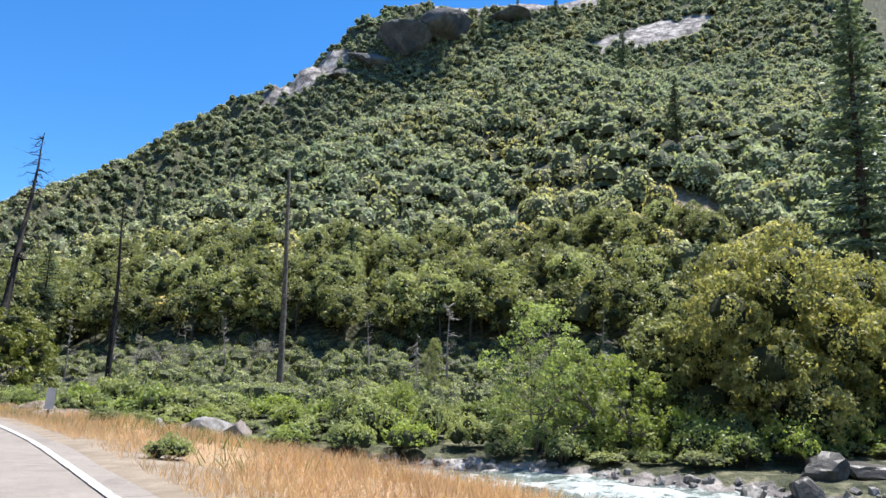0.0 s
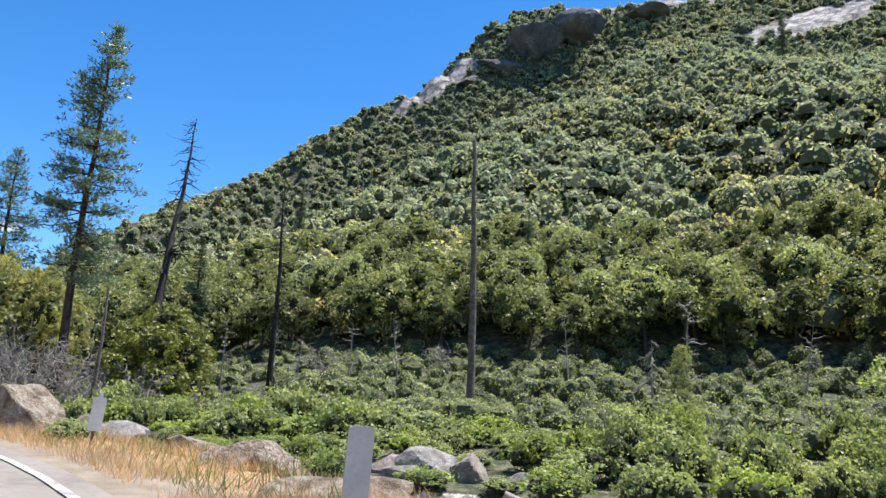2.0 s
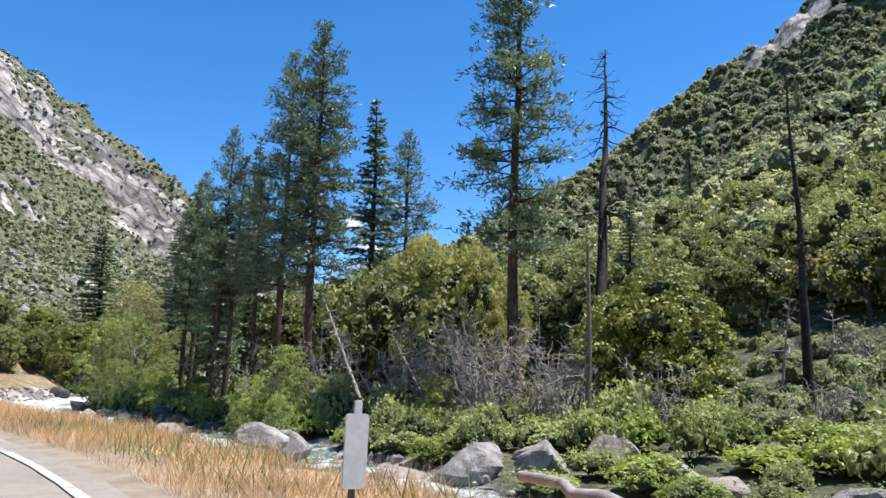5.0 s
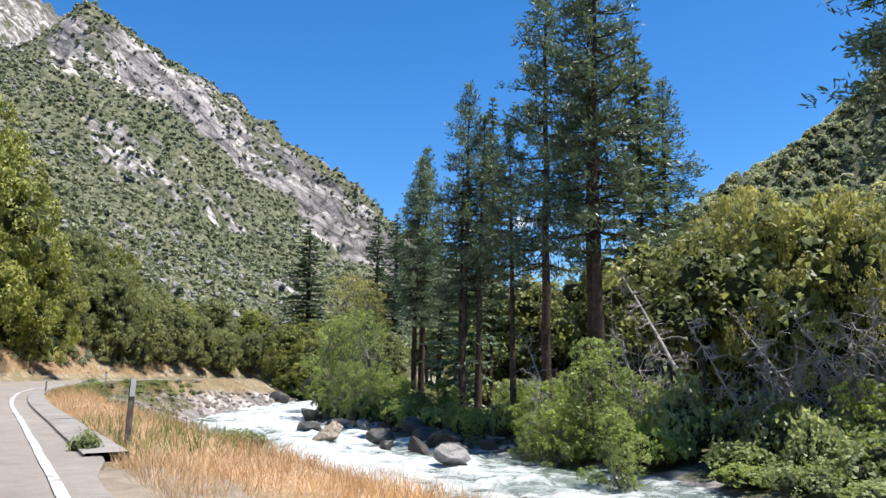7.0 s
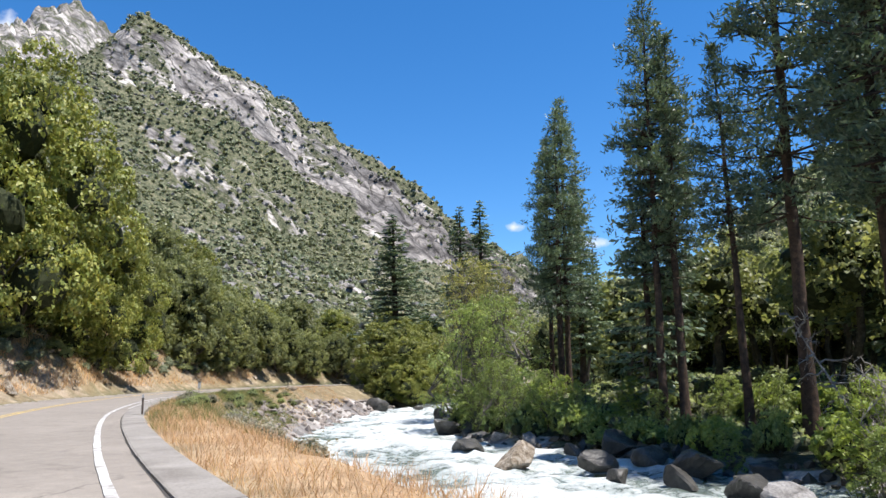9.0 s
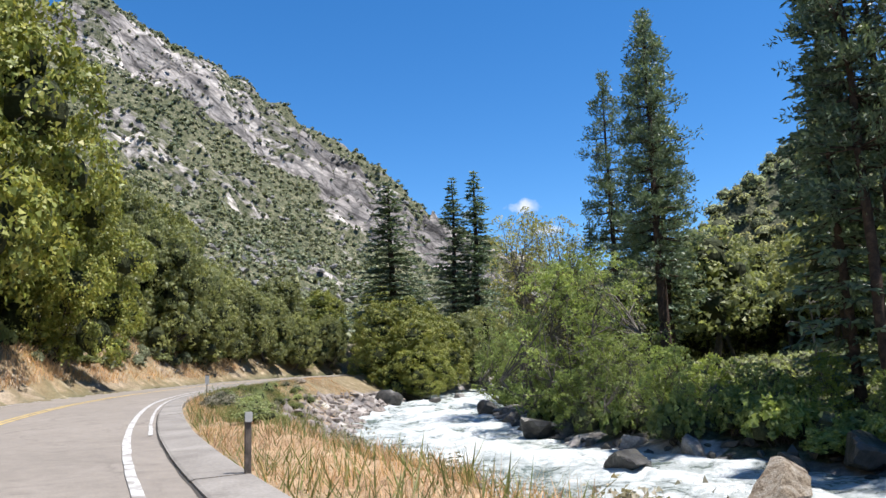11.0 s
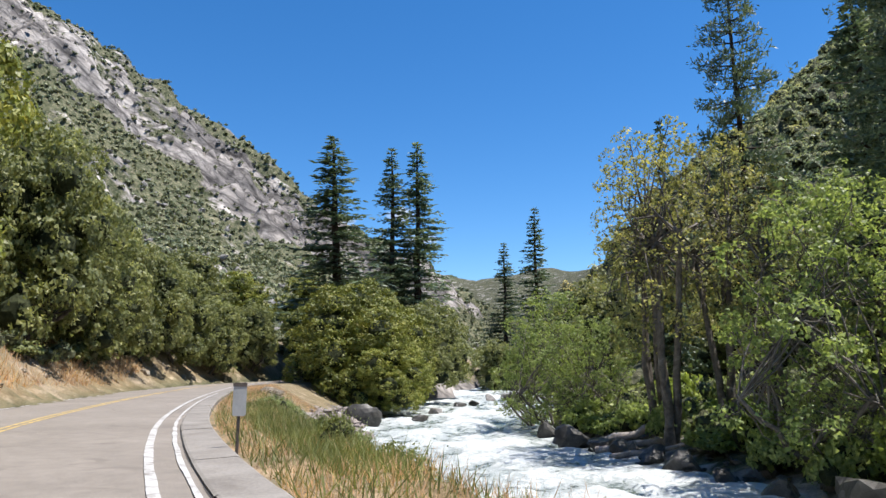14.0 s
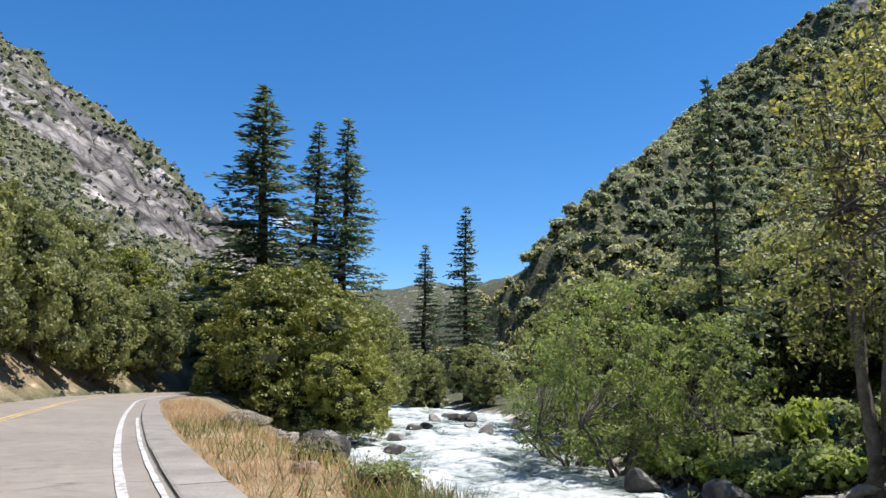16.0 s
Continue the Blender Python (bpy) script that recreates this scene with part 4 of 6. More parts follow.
def conifer_parts(seed, height, radius, base, style):
    """Trunk, limbs and needles. style 'pine': tufts at the limb ends; 'fir': full flat sprays."""
    rng = np.random.default_rng(seed)
    n = 12
    hs = np.linspace(0, height, n)
    sway = np.cumsum(rng.normal(0, 0.05, (n, 2)), axis=0) * (height / 30)
    sway[0] = 0
    r0 = height * 0.0108
    trunk = tube(np.column_stack([sway, hs - 0.3 * (hs == 0)]), r0 * (1 - hs / height) ** 0.8 + 0.03 + 0.25 * r0 * np.exp(-hs / 1.2), 9)
    limbs, pos, nrm, dirs, size = [], [], [], [], []
    gap = 0.85 if style == "pine" else 0.72
    levels = base * height + (height * (1 - base) - 0.4) * np.linspace(0, 1, int(height * (1 - base) / (gap * 1.2))) ** 0.92
    for h in levels:
        f = (h - base * height) / (height * (1 - base))
        if style == "pine":
            reach = radius * (0.35 + 0.65 * math.sin(min(1, f * 1.6 + 0.28) * math.pi * 0.5)) * (1 - f) ** 0.62 * 1.05
        else:
            reach = radius * (1 - f) ** 0.85 * (0.8 + 0.2 * rng.random()) * min(1, 0.45 + f * 4)
        c = np.array([np.interp(h, hs, sway[:, 0]), np.interp(h, hs, sway[:, 1]), h])
        for k in range(rng.integers(5, 8) if style == "pine" else rng.integers(6, 9)):
            ang = rng.uniform(0, 2 * math.pi)
            length = reach * rng.uniform(0.55, 1.15)
            rise = (rng.uniform(-0.35, 0.05) + 0.45 * f) if style == "pine" else (rng.uniform(-0.40, -0.12) + 0.55 * f)
            d = np.array([math.cos(ang), math.sin(ang), rise])
            tip = c + d * length
            bend = c + d * length * 0.55 + np.array([0, 0, -0.06 * length])
            if length > 0.5:
                limbs.append(tube([c, bend, tip], [0.022 * length + 0.015, 0.014 * length + 0.01, 0.008], 3))
            if style == "pine":
                m = max(2, int(length * 2.1))
                for q in np.linspace(0.42, 1.0, m):
                    if rng.random() < 0.12:
                        continue
                    p = c * (1 - q) + tip * q + rng.normal(0, 0.12 * length, 3) * np.array([1, 1, 0.3])
                    w = rng.integers(13, 18)
                    pos.append(np.repeat(p[None], w, 0) + rng.normal(0, 0.24, (w, 3)))
                    g = unit(rng.normal(size=(w, 3)) + d * 0.8 + np.array([0, 0, 0.5]))
                    dirs.append(g)
                    size.append(np.full(w, 0.46))
            else:
                m = max(4, int(length * 14.0))
                q = rng.uniform(0.15, 1.0, m)[:, None]
                p = c * (1 - q) + tip * q + rng.normal(0, 0.13 * length, (m, 3)) * np.array([1, 1, 0.16])
                pos.append(p)
                dirs.append(unit(rng.normal(size=(m, 3)) * np.array([1, 1, 0.4]) + d * 1.1 - np.array([0, 0, 0.35])))
                size.append(np.full(m, 0.52))
    pos, dirs, size = np.vstack(pos), np.vstack(dirs), np.concatenate(size)[:, None]
    size = size * rng.uniform(0.7, 1.3, size.shape)
    wide = unit(np.cross(dirs, rng.normal(size=dirs.shape)))
    w = 0.15 if style == "pine" else 0.20
    v = np.stack([pos, pos + dirs * size * 0.6 + wide * size * w, pos + dirs * size * 1.1, pos + dirs * size * 0.55 - wide * size * w], 1).reshape(-1, 3)
    needles = (v, np.arange(len(v)).reshape(-1, 4))
    return merge([trunk, *limbs]), needles


CONIFER = {}


def conifer(x, y, height, style="pine", variant=0, radius=None, base=None, z=None, lean=0.0, lean_to=0.0, label="", name=None):
    key = (style, variant)
    if key not in CONIFER:
        rb = {"pine": [(42, 5.2, 0.32), (40, 5.6, 0.34), (38, 4.4, 0.42)], "fir": [(38, 5.2, 0.12), (40, 4.8, 0.2), (26, 4.4, 0.06)]}[style][variant]
        wood, c = conifer_parts(50 + variant + (10 if style == "fir" else 0), rb[0], rb[1], rb[2], style)
        CONIFER[key] = (mesh_np("trunk", *wood, BARK_PINE, True), mesh_np("needles", *c, NEEDLE), rb)
    trunk, crown, rb = CONIFER[key]
    sc = height / rb[0]
    wide = (radius / rb[1]) if radius else sc
    m = put(x, y, z, (x * 37 + y * 61) % 360, wide, lean, lean_to, sc)
    ob = thing(name or ("pine_tree" if style == "pine" else "fir_tree"), label or ("tall ponderosa pine with sparse tufted needle crown" if style == "pine" else "dark green conifer with dense tapering crown"), "conifer", m, "riverside conifers")
    part("trunk", trunk, ob)
    part("crown", crown, ob)
    return ob


def broadleaf_parts(seed, height, radius, leaf, clump, per, trunks=1, low=0.35, boughs_n=14, flat=0.8, core=0.54, airy=0.0):
    rng = np.random.default_rng(seed)
    boughs, limbs, forks = [], [], []
    for _ in range(trunks):
        s = np.array([rng.normal(0, 0.35 * (trunks > 1)), rng.normal(0, 0.35 * (trunks > 1)), -0.2])
        out = rng.normal(0, 0.08 + 0.08 * (trunks > 1), 2) * height
        fork = s + np.array([out[0], out[1], height * (low + 0.16 + 0.2 * airy)])
        r = height * (0.021 if trunks == 1 else 0.0165) / math.sqrt(trunks) * (1.0 if trunks == 1 else 1.15)
        limbs.append(tube(wander(s, fork, 6, 0.014 * height, rng), np.linspace(r * 1.25, r * 0.75, 6), 7))
        forks.append((fork, r * 0.75))
    for k in range(boughs_n):
        f = (k + rng.random()) / boughs_n
        env = math.sqrt(max(0.06, 1 - (f - 0.36) ** 2 / 0.46))
        a = k * 2.4 + rng.uniform(-0.5, 0.5)
        r = radius * rng.uniform(0.85, 1.25) * (1.05 / boughs_n ** 0.38)
        r, spread = (r * 0.72, 1.2) if airy else (r * 0.93, 1.02)
        rr = max(0.0, radius * env * rng.uniform(0.5 if airy else 0.72, 1.05) * spread - r * 0.75)
        h = height * (low + (1 - low) * (0.06 + 0.94 * f)) - r * flat * (0.2 + 0.75 * f)
        c = np.array([math.cos(a) * rr, math.sin(a) * rr, max(h, r * flat * 0.7)])
        boughs.append((*c, r * rng.uniform(0.9, 1.2), r * rng.uniform(0.9, 1.2), r * flat * rng.uniform(0.9, 1.15)))
        fork, fr = forks[rng.integers(len(forks))]
        limbs.append(tube(wander(fork + np.array([0, 0, -0.3]), c, 5, 0.02 * height, rng), np.linspace(fr * 0.6, 0.02, 5), 4))
        if airy:
            for _ in range(3):
                e = c + unit(rng.normal(size=3)) * r * 1.1
                limbs.append(tube(wander(c, e, 3, 0.1 * r, rng), [0.03, 0.02, 0.01], 3))
    boughs.append((0, 0, height * (low + (1 - low) * 0.5), radius * 0.5, radius * 0.5, height * (1 - low) * 0.30)) if core else None
    return merge(limbs), *clump_leaves(boughs, clump, per, leaf, rng, core)


BROAD = {}
BROAD_KINDS = {
    # height, radius, leaf, clump, leaves a clump, trunks, low, boughs, flat, core, airy
    "oak": [(10, 4.6, 0.24, 0.50, 26, 1, 0.14, 14, 0.85), (9, 4.0, 0.24, 0.50, 26, 2, 0.10, 12, 0.85), (11, 4.2, 0.24, 0.50, 26, 1, 0.2, 14, 0.85)],
    "edge": [(12, 4.2, 0.36, 0.78, 14, 1, 0.44, 8, 0.85), (11, 3.8, 0.36, 0.78, 14, 2, 0.40, 8, 0.9), (13, 4.0, 0.36, 0.78, 14, 1, 0.50, 8, 0.85), (9, 3.9, 0.36, 0.78, 14, 2, 0.30, 8, 0.8)],
    "bigoak": [(13, 7.5, 0.28, 0.62, 28, 3, 0.03, 22, 0.8), (12, 6.0, 0.28, 0.60, 26, 2, 0.05, 18, 0.8)],
    "hero": [(13, 7.5, 0.21, 0.62, 46, 3, 0.0, 17, 0.82)],
    "alder": [(19, 3.8, 0.18, 0.52, 15, 3, 0.28, 36, 0.85, 0.0, 1.0), (15, 3.8, 0.18, 0.5, 16, 3, 0.16, 34, 0.8, 0.0, 1.0), (12, 4.0, 0.18, 0.44, 17, 4, 0.02, 36, 0.75, 0.0, 0.6)],
    "sapling": [(6.5, 2.4, 0.13, 0.28, 19, 4, 0.0, 22, 0.72, 0.0, 0.6), (5.5, 2.2, 0.13, 0.27, 19, 5, 0.0, 22, 0.68, 0.0, 0.6)],
}
LEAF_OF = {"oak": OAK_LEAF, "edge": OAK_LEAF, "bigoak": GOLD_OAK_LEAF, "hero": GOLD_OAK_LEAF, "alder": ALDER_LEAF, "sapling": ALDER_LEAF}
BARK_OF = {"oak": BARK_OAK, "edge": BARK_OAK, "bigoak": BARK_OAK, "hero": BARK_OAK, "alder": BARK_ALDER, "sapling": BARK_ALDER}


def broadleaf(x, y, height, kind="oak", variant=0, radius=None, z=None, mat=None, label="leafy green oak tree", name=None, turn=None, lean=0.0, lean_to=0.0, group="", category="tree"):
    mat = mat or LEAF_OF[kind]
    key = (kind, variant, mat.name)
    spec = BROAD_KINDS[kind][variant]
    if key not in BROAD:
        wood, crown, hearts = broadleaf_parts(80 + variant + 7 * len(kind), *spec)
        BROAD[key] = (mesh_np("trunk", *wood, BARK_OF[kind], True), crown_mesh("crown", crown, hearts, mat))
    wood, crown = BROAD[key]
    sc = height / spec[0]
    wide = (radius / spec[1]) if radius else sc
    ob = thing(name or (kind if kind in ("alder",) else "oak") + "_tree", label, category, put(x, y, z, turn if turn is not None else (x * 53 + y * 29) % 360, wide, lean, lean_to, sc), group)
    part("trunk", wood, ob)
    part("crown", crown, ob)
    return ob


def dead_parts(seed, height, r0, limbs_n, low, reach, droop=-0.2, broken=False, twigs=3):
    rng = np.random.default_rng(seed)
    n = 14
    hs = np.linspace(0, height, n)
    sway = np.cumsum(rng.normal(0, 0.03, (n, 2)), axis=0) * height / 14
    sway[0] = 0
    tip = 0.45 if broken else 0.08
    trunk = tube(np.column_stack([sway, hs]), r0 * (1 - (1 - tip) * (hs / height) ** 1.1) + 0.22 * r0 * np.exp(-hs / 0.8), 9)
    limbs = []
    for k in range(limbs_n):
        h = height * rng.uniform(low, 0.98)
        c = np.array([np.interp(h, hs, sway[:, 0]), np.interp(h, hs, sway[:, 1]), h])
        a = rng.uniform(0, 2 * math.pi)
        length = reach * rng.uniform(0.35, 1.0) * (1.15 - 0.7 * h / height)
        d = np.array([math.cos(a), math.sin(a), droop + rng.normal(0, 0.2)])
        e = c + d * length
        p = wander(c, e, 5, 0.07 * length, rng)
        limbs.append(tube(p, np.linspace(0.034 * length + 0.02, 0.018, 5), 4))
        for _ in range(twigs):
            q = rng.uniform(0.3, 0.95)
            s = c * (1 - q) + e * q
            t = s + (d * 0.5 + rng.normal(0, 0.6, 3)) * length * 0.35
            limbs.append(tube(wander(s, t, 3, 0.03 * length, rng), [0.026, 0.018, 0.010], 3))
    return trunk, merge(limbs) if limbs else None


def dead_tree(x, y, height, r0, mat, seed, limbs_n=30, low=0.3, reach=2.5, droop=-0.2, broken=False, z=None, lean=0.0, lean_to=0.0, label="", twigs=3, name="dead_tree"):
    trunk, limbs = dead_parts(seed, height, r0, limbs_n, low, reach, droop, broken, twigs)
    ob = thing(name, label or "standing dead grey tree with bare broken limbs", "dead tree", put(x, y, z, 0, 1, lean, lean_to))
    part("trunk", mesh_np("trunk", *(merge([trunk, limbs]) if limbs else trunk), mat, True), ob)
    return ob


def twig_bush_arrays(seed, height, radius, stems, forks=3):
    """Bare branching stems, as of a dead shrub."""
    rng = np.random.default_rng(seed)
    out = []
    for _ in range(stems):
        a = rng.uniform(0, 2 * math.pi)
        base = np.array([rng.normal(0, 0.3), rng.normal(0, 0.3), -0.1])
        tip = np.array([math.cos(a) * radius * rng.uniform(0.2, 1), math.sin(a) * radius * rng.uniform(0.2, 1), height * rng.uniform(0.55, 1.0)])
        p = wander(base, tip, 6, 0.05 * height, rng)
        out.append(tube(p, np.linspace(0.07, 0.024, 6), 4))
        for _ in range(forks * 3):
            i = rng.integers(1, 6)
            s = p[i]
            g = unit(rng.normal(size=3) + np.array([math.cos(a), math.sin(a), 0.4]) * 0.8) * rng.uniform(0.25, 0.5) * radius
            q = wander(s, s + g, 4, 0.06 * radius, rng)
            out.append(tube(q, np.linspace(0.032, 0.014, 4), 3))
            for _ in range(2):
                k = unit(rng.normal(size=3) + g) * 0.22 * radius
                out.append(tube([q[2], q[2] + k * 0.5, q[2] + k], [0.018, 0.014, 0.008], 3))
    return merge(out)


def dead_shrub(x, y, height, radius, stems, seed, z=None, label="bare grey twiggy dead shrub"):
    ob = new("dead_shrub", mesh_np("dead_shrub", *twig_bush_arrays(seed, height, radius, stems), DEAD_WOOD))
    ob.matrix_basis = put(x, y, z)
    return tagged(ob, label, "dead shrub")


SHRUBS = {}


def shrub_arrays(seed, leaf=0.25, lobes_n=8):
    rng = np.random.default_rng(seed)
    boughs, stems = [], []
    for k in range(lobes_n):
        a, r = k * 2.4 + rng.uniform(-0.5, 0.5), math.sqrt((k + 0.4) / lobes_n) * 0.85
        q = rng.uniform(0.40, 0.62)
        c = np.array([math.cos(a) * r, math.sin(a) * r, rng.uniform(0.35, 0.5) + (1 - r) * rng.uniform(0.3, 0.7)])
        boughs.append((*c, q, q, q * 0.9))
        stems.append(tube(wander((rng.normal(0, 0.1), rng.normal(0, 0.1), -0.1), c, 4, 0.06, rng), np.linspace(0.03, 0.008, 4), 4))
    leaf_v, hearts = clump_leaves(boughs, 0.19, 13, leaf, rng, 0.72, -0.5)
    # upright shoots through the top
    m = 130
    p = np.column_stack([rng.normal(0, 0.6, m), rng.normal(0, 0.6, m), rng.uniform(0.8, 1.45, m) + 0.45 * rng.random(m) ** 3])
    return merge(stems), merge([leaf_v, sprays(p, rng.normal(size=(m, 3)) + np.array([0, 0, -0.2]), leaf, rng)]), hearts


def shrub(x, y, radius, height, mat=None, variant=0, z=None, label="green streamside shrub", group="valley brush", leaf=0.20, category="shrub", name="shrub"):
    mat = mat or BRUSH_LEAF
    key = (variant, mat.name, leaf)
    if key not in SHRUBS:
        stems, green, hearts = shrub_arrays(200 + variant, leaf)
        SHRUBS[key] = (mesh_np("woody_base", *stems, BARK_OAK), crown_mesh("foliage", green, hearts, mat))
    stems, green = SHRUBS[key]
    ob = thing(name, label, category, put(x, y, z, (x * 71 + y * 43) % 360, radius / 1.3, tall=height / 1.6), group)
    part("woody_base", stems, ob)
    part("foliage", green, ob)
    return ob


def log(a, b, r, mat, seed=1, label="fallen bleached log in the brush", name="log"):
    rng = np.random.default_rng(seed)
    p = wander(a, b, 8, r * 0.35, rng)
    ob = new(name, mesh_np(name, *tube(p, np.linspace(r, r * 0.6, 8) * rng.uniform(0.9, 1.1, 8), 8), mat, True))
    return tagged(ob, label, "log")


def marker(x, y, width=0.30, tall=0.75, height=1.3, lean=0.0, lean_to=0.0, face=None, panel_mat=None, post_w=0.055, label="white roadside marker panel on a dark steel post", cap=False, band=False):
    """A delineator: a channel post with a round-cornered panel."""
    _, _, dx, dy = on_edge(arc_of(x, y), 0)
    yaw = math.degrees(math.atan2(dy, dx)) - 90 if face is None else face
    ob = thing("road_marker", label, "road marker", put(x, y, None, yaw, 1, lean, lean_to), "roadside markers")
    bm = bmesh.new()
    bmesh.ops.create_cube(bm, size=1)
    bmesh.ops.scale(bm, vec=(post_w, post_w * 0.6, height), verts=bm.verts)
    bmesh.ops.translate(bm, vec=(0, 0, height / 2 - 0.15), verts=bm.verts)
    bmesh.ops.bevel(bm, geom=list(bm.edges), offset=0.006, segments=1, affect='EDGES')
    me = bpy.data.meshes.new("post")
    bm.to_mesh(me)
    bm.free()
    me.materials.append(POST_METAL)
    part("post", me, ob)
    bm = bmesh.new()
    r, n, ring = width * 0.16, 5, []
    for cx, cz, a0 in ((width / 2 - r, tall - r, 0), (-width / 2 + r, tall - r, 90), (-width / 2 + r, r, 180), (width / 2 - r, r, 270)):
        for k in range(n):
            a = radians(a0 + 90 * k / (n - 1))
            ring.append(bm.verts.new((cx + r * math.cos(a), 0, cz + r * math.sin(a))))
    f = bm.faces.new(ring)
    out = bmesh.ops.extrude_face_region(bm, geom=[f])
    bmesh.ops.translate(bm, vec=(0, 0.02, 0), verts=[g for g in out["geom"] if isinstance(g, bmesh.types.BMVert)])
    bmesh.ops.recalc_face_normals(bm, faces=bm.faces)
    me = bpy.data.meshes.new("panel")
    bm.to_mesh(me)
    bm.free()
    me.materials.append(panel_mat or PANEL_WHITE)
    part("panel", me, ob, "flat off-white panel with rounded corners", Matrix.Translation((0, -post_w * 0.3 - 0.022, height - 0.15 - tall + (0.0 if not cap else -0.03))))
    if band:
        bm = bmesh.new()
        bmesh.ops.create_cube(bm, size=1)
        bmesh.ops.scale(bm, vec=(width * 1.04, 0.032, 0.075), verts=bm.verts)
        bmesh.ops.bevel(bm, geom=list(bm.edges), offset=0.008, segments=2, affect='EDGES')
        me = bpy.data.meshes.new("top_band")
        bm.to_mesh(me)
        bm.free()
        me.materials.append(POST_METAL)
        part("top_band", me, ob, "dark weathered band along the panel's top", Matrix.Translation((0, -post_w * 0.3 - 0.012, height - 0.175)))
    if cap:
        bm = bmesh.new()
        bmesh.ops.create_cube(bm, size=1)
        bmesh.ops.scale(bm, vec=(width * 0.36, 0.02, 0.12), verts=bm.verts)
        bmesh.ops.bevel(bm, geom=list(bm.edges), offset=0.007, segments=2, affect='EDGES')
        me = bpy.data.meshes.new("top_tab")
        bm.to_mesh(me)
        bm.free()
        me.materials.append(panel_mat or PANEL_WHITE)
        part("top_tab", me, ob, "", Matrix.Translation((0, -post_w * 0.3 - 0.012, height - 0.13)))
    return ob


# ---------------------------------------------------------------- road side
marker(-11.1, 28.0, height=1.3, lean=2)
marker(-19.1, 36.4, height=1.3, lean=4, lean_to=20, cap=True)
marker(-26.7, 41.1, 0.21, 0.6, height=1.3, lean=1)
marker(-36.4, 46.6, 0.21, 0.6, height=1.35, lean=1, lean_to=10, cap=True)
marker(-68.15, 55.75, 0.10, 0.36, 1.5, lean=2, post_w=0.11, label="weathered wooden post with a small white reflector plate")
marker(-102.4, 64.2, 0.09, 0.12, 1.05, post_w=0.08, label="thin dark roadside post")
marker(-136.3, 80.05, 0.23, 0.56, 1.40, lean=2, lean_to=10, label="grey roadside marker panel on a steel post", band=True)

# boulders on the near verge
boulder(-24.0, 40.8, (1.12, 0.95, 1.35), TAN_ROCK, 3, -0.35, -18, 0.31, "large tan granite boulder with a sunlit slab side", 0, subdiv=5, planes=2, cuts=((0.52, 0.0, 0.85, 0.50), (-0.12, 0.0, 0.99, 0.78), (-0.1, -0.97, 0.16, 0.62), (-0.98, 0, 0.15, 0.82), (0.75, -0.6, 0.2, 0.85)))
boulder(-21.8, 41.6, (1.2, 0.75, 0.5), GRANITE, 5, -0.5, 20, 0.25, "low grey granite boulder on the verge")
boulder(-28.6, 44.9, (0.75, 0.5, 0.42), TAN_ROCK, 7, -0.1, 60, 0.3, "pale broken boulder in dry grass")
boulder(-11.9, 30.9, (1.05, 0.6, 0.42), TAN_ROCK, 9, -0.3, 30, 0.25, "rounded tan boulder behind the marker")
boulder(-14.6, 34.7, (1.2, 0.6, 0.45), TAN_ROCK, 10, -0.3, 35, 0.3, "flat tan boulder in dry grass")
boulder(-17.2, 38.2, (1.3, 0.7, 0.45), TAN_ROCK, 11, -0.4, 35, 0.3, "long tan boulder on the verge")
boulder(-11.8, 34.7, (0.7, 0.5, 0.4), TAN_ROCK, 12, -1.0, 0, 0.3)
boulder(-50.0, 59.1, (1.0, 0.7, 0.5), GRANITE, 13, -0.8, 20, 0.3)
boulder(-52.4, 62.3, (0.9, 0.9, 1.0), GRANITE, 14, -1.6, 50, 0.25, "wedge-shaped grey boulder on the bank", 20)
boulder(-163.3, 103.6, (1.5, 0.9, 0.5), TAN_ROCK, 15, -0.2, 30, 0.3, "low broad boulder half hidden in grass")
boulder(-153.2, 94.0, (0.28, 0.2, 0.17), TAN_ROCK, 16, -0.15, 10, 0.3, "small reddish stone in dry grass")
rng = np.random.default_rng(11)
for x, y, s in ((-13.1, 44.4, 1.2), (-11.5, 48.0, 1.5), (-9.1, 49.8, 1.1), (-7.0, 48.6, 0.9), (-14.4, 47.8, 0.9), (-4.7, 49.9, 1.0), (-15.6, 51.1, 1.0), (2.9, 49.7, 0.8), (6.1, 50.3, 0.7), (10.8, 48.9, 0.8),
                (-47.1, 68.3, 1.7), (-44.9, 69.4, 1.2), (-43.1, 68.9, 1.4), (-41.5, 67.6, 1.1), (-38.9, 69.9, 1.3), (-34.5, 75.4, 1.6), (-29.6, 68.2, 1.5), (-54.2, 71.9, 1.0),
                (25.5, 44.9, 1.5), (28.3, 47.6, 1.8), (31.3, 47.7, 2.0), (22.6, 45.7, 1.2), (20.1, 46.4, 0.9), (34.0, 44.6, 2.0), (29.6, 50.5, 1.6), (23.5, 40.2, 1.3)):
    # East of x = 19 the dark colour stands in for the trees' shade.
    boulder(x, y, (s, s * rng.uniform(0.6, 0.9), s * rng.uniform(0.45, 0.7)), WET_SHADED_ROCK if x > 19 else GRANITE, 20 + rng.integers(9), None, rng.uniform(0, 360), 0.35, "weathered granite boulder beside the river", group="river boulders")
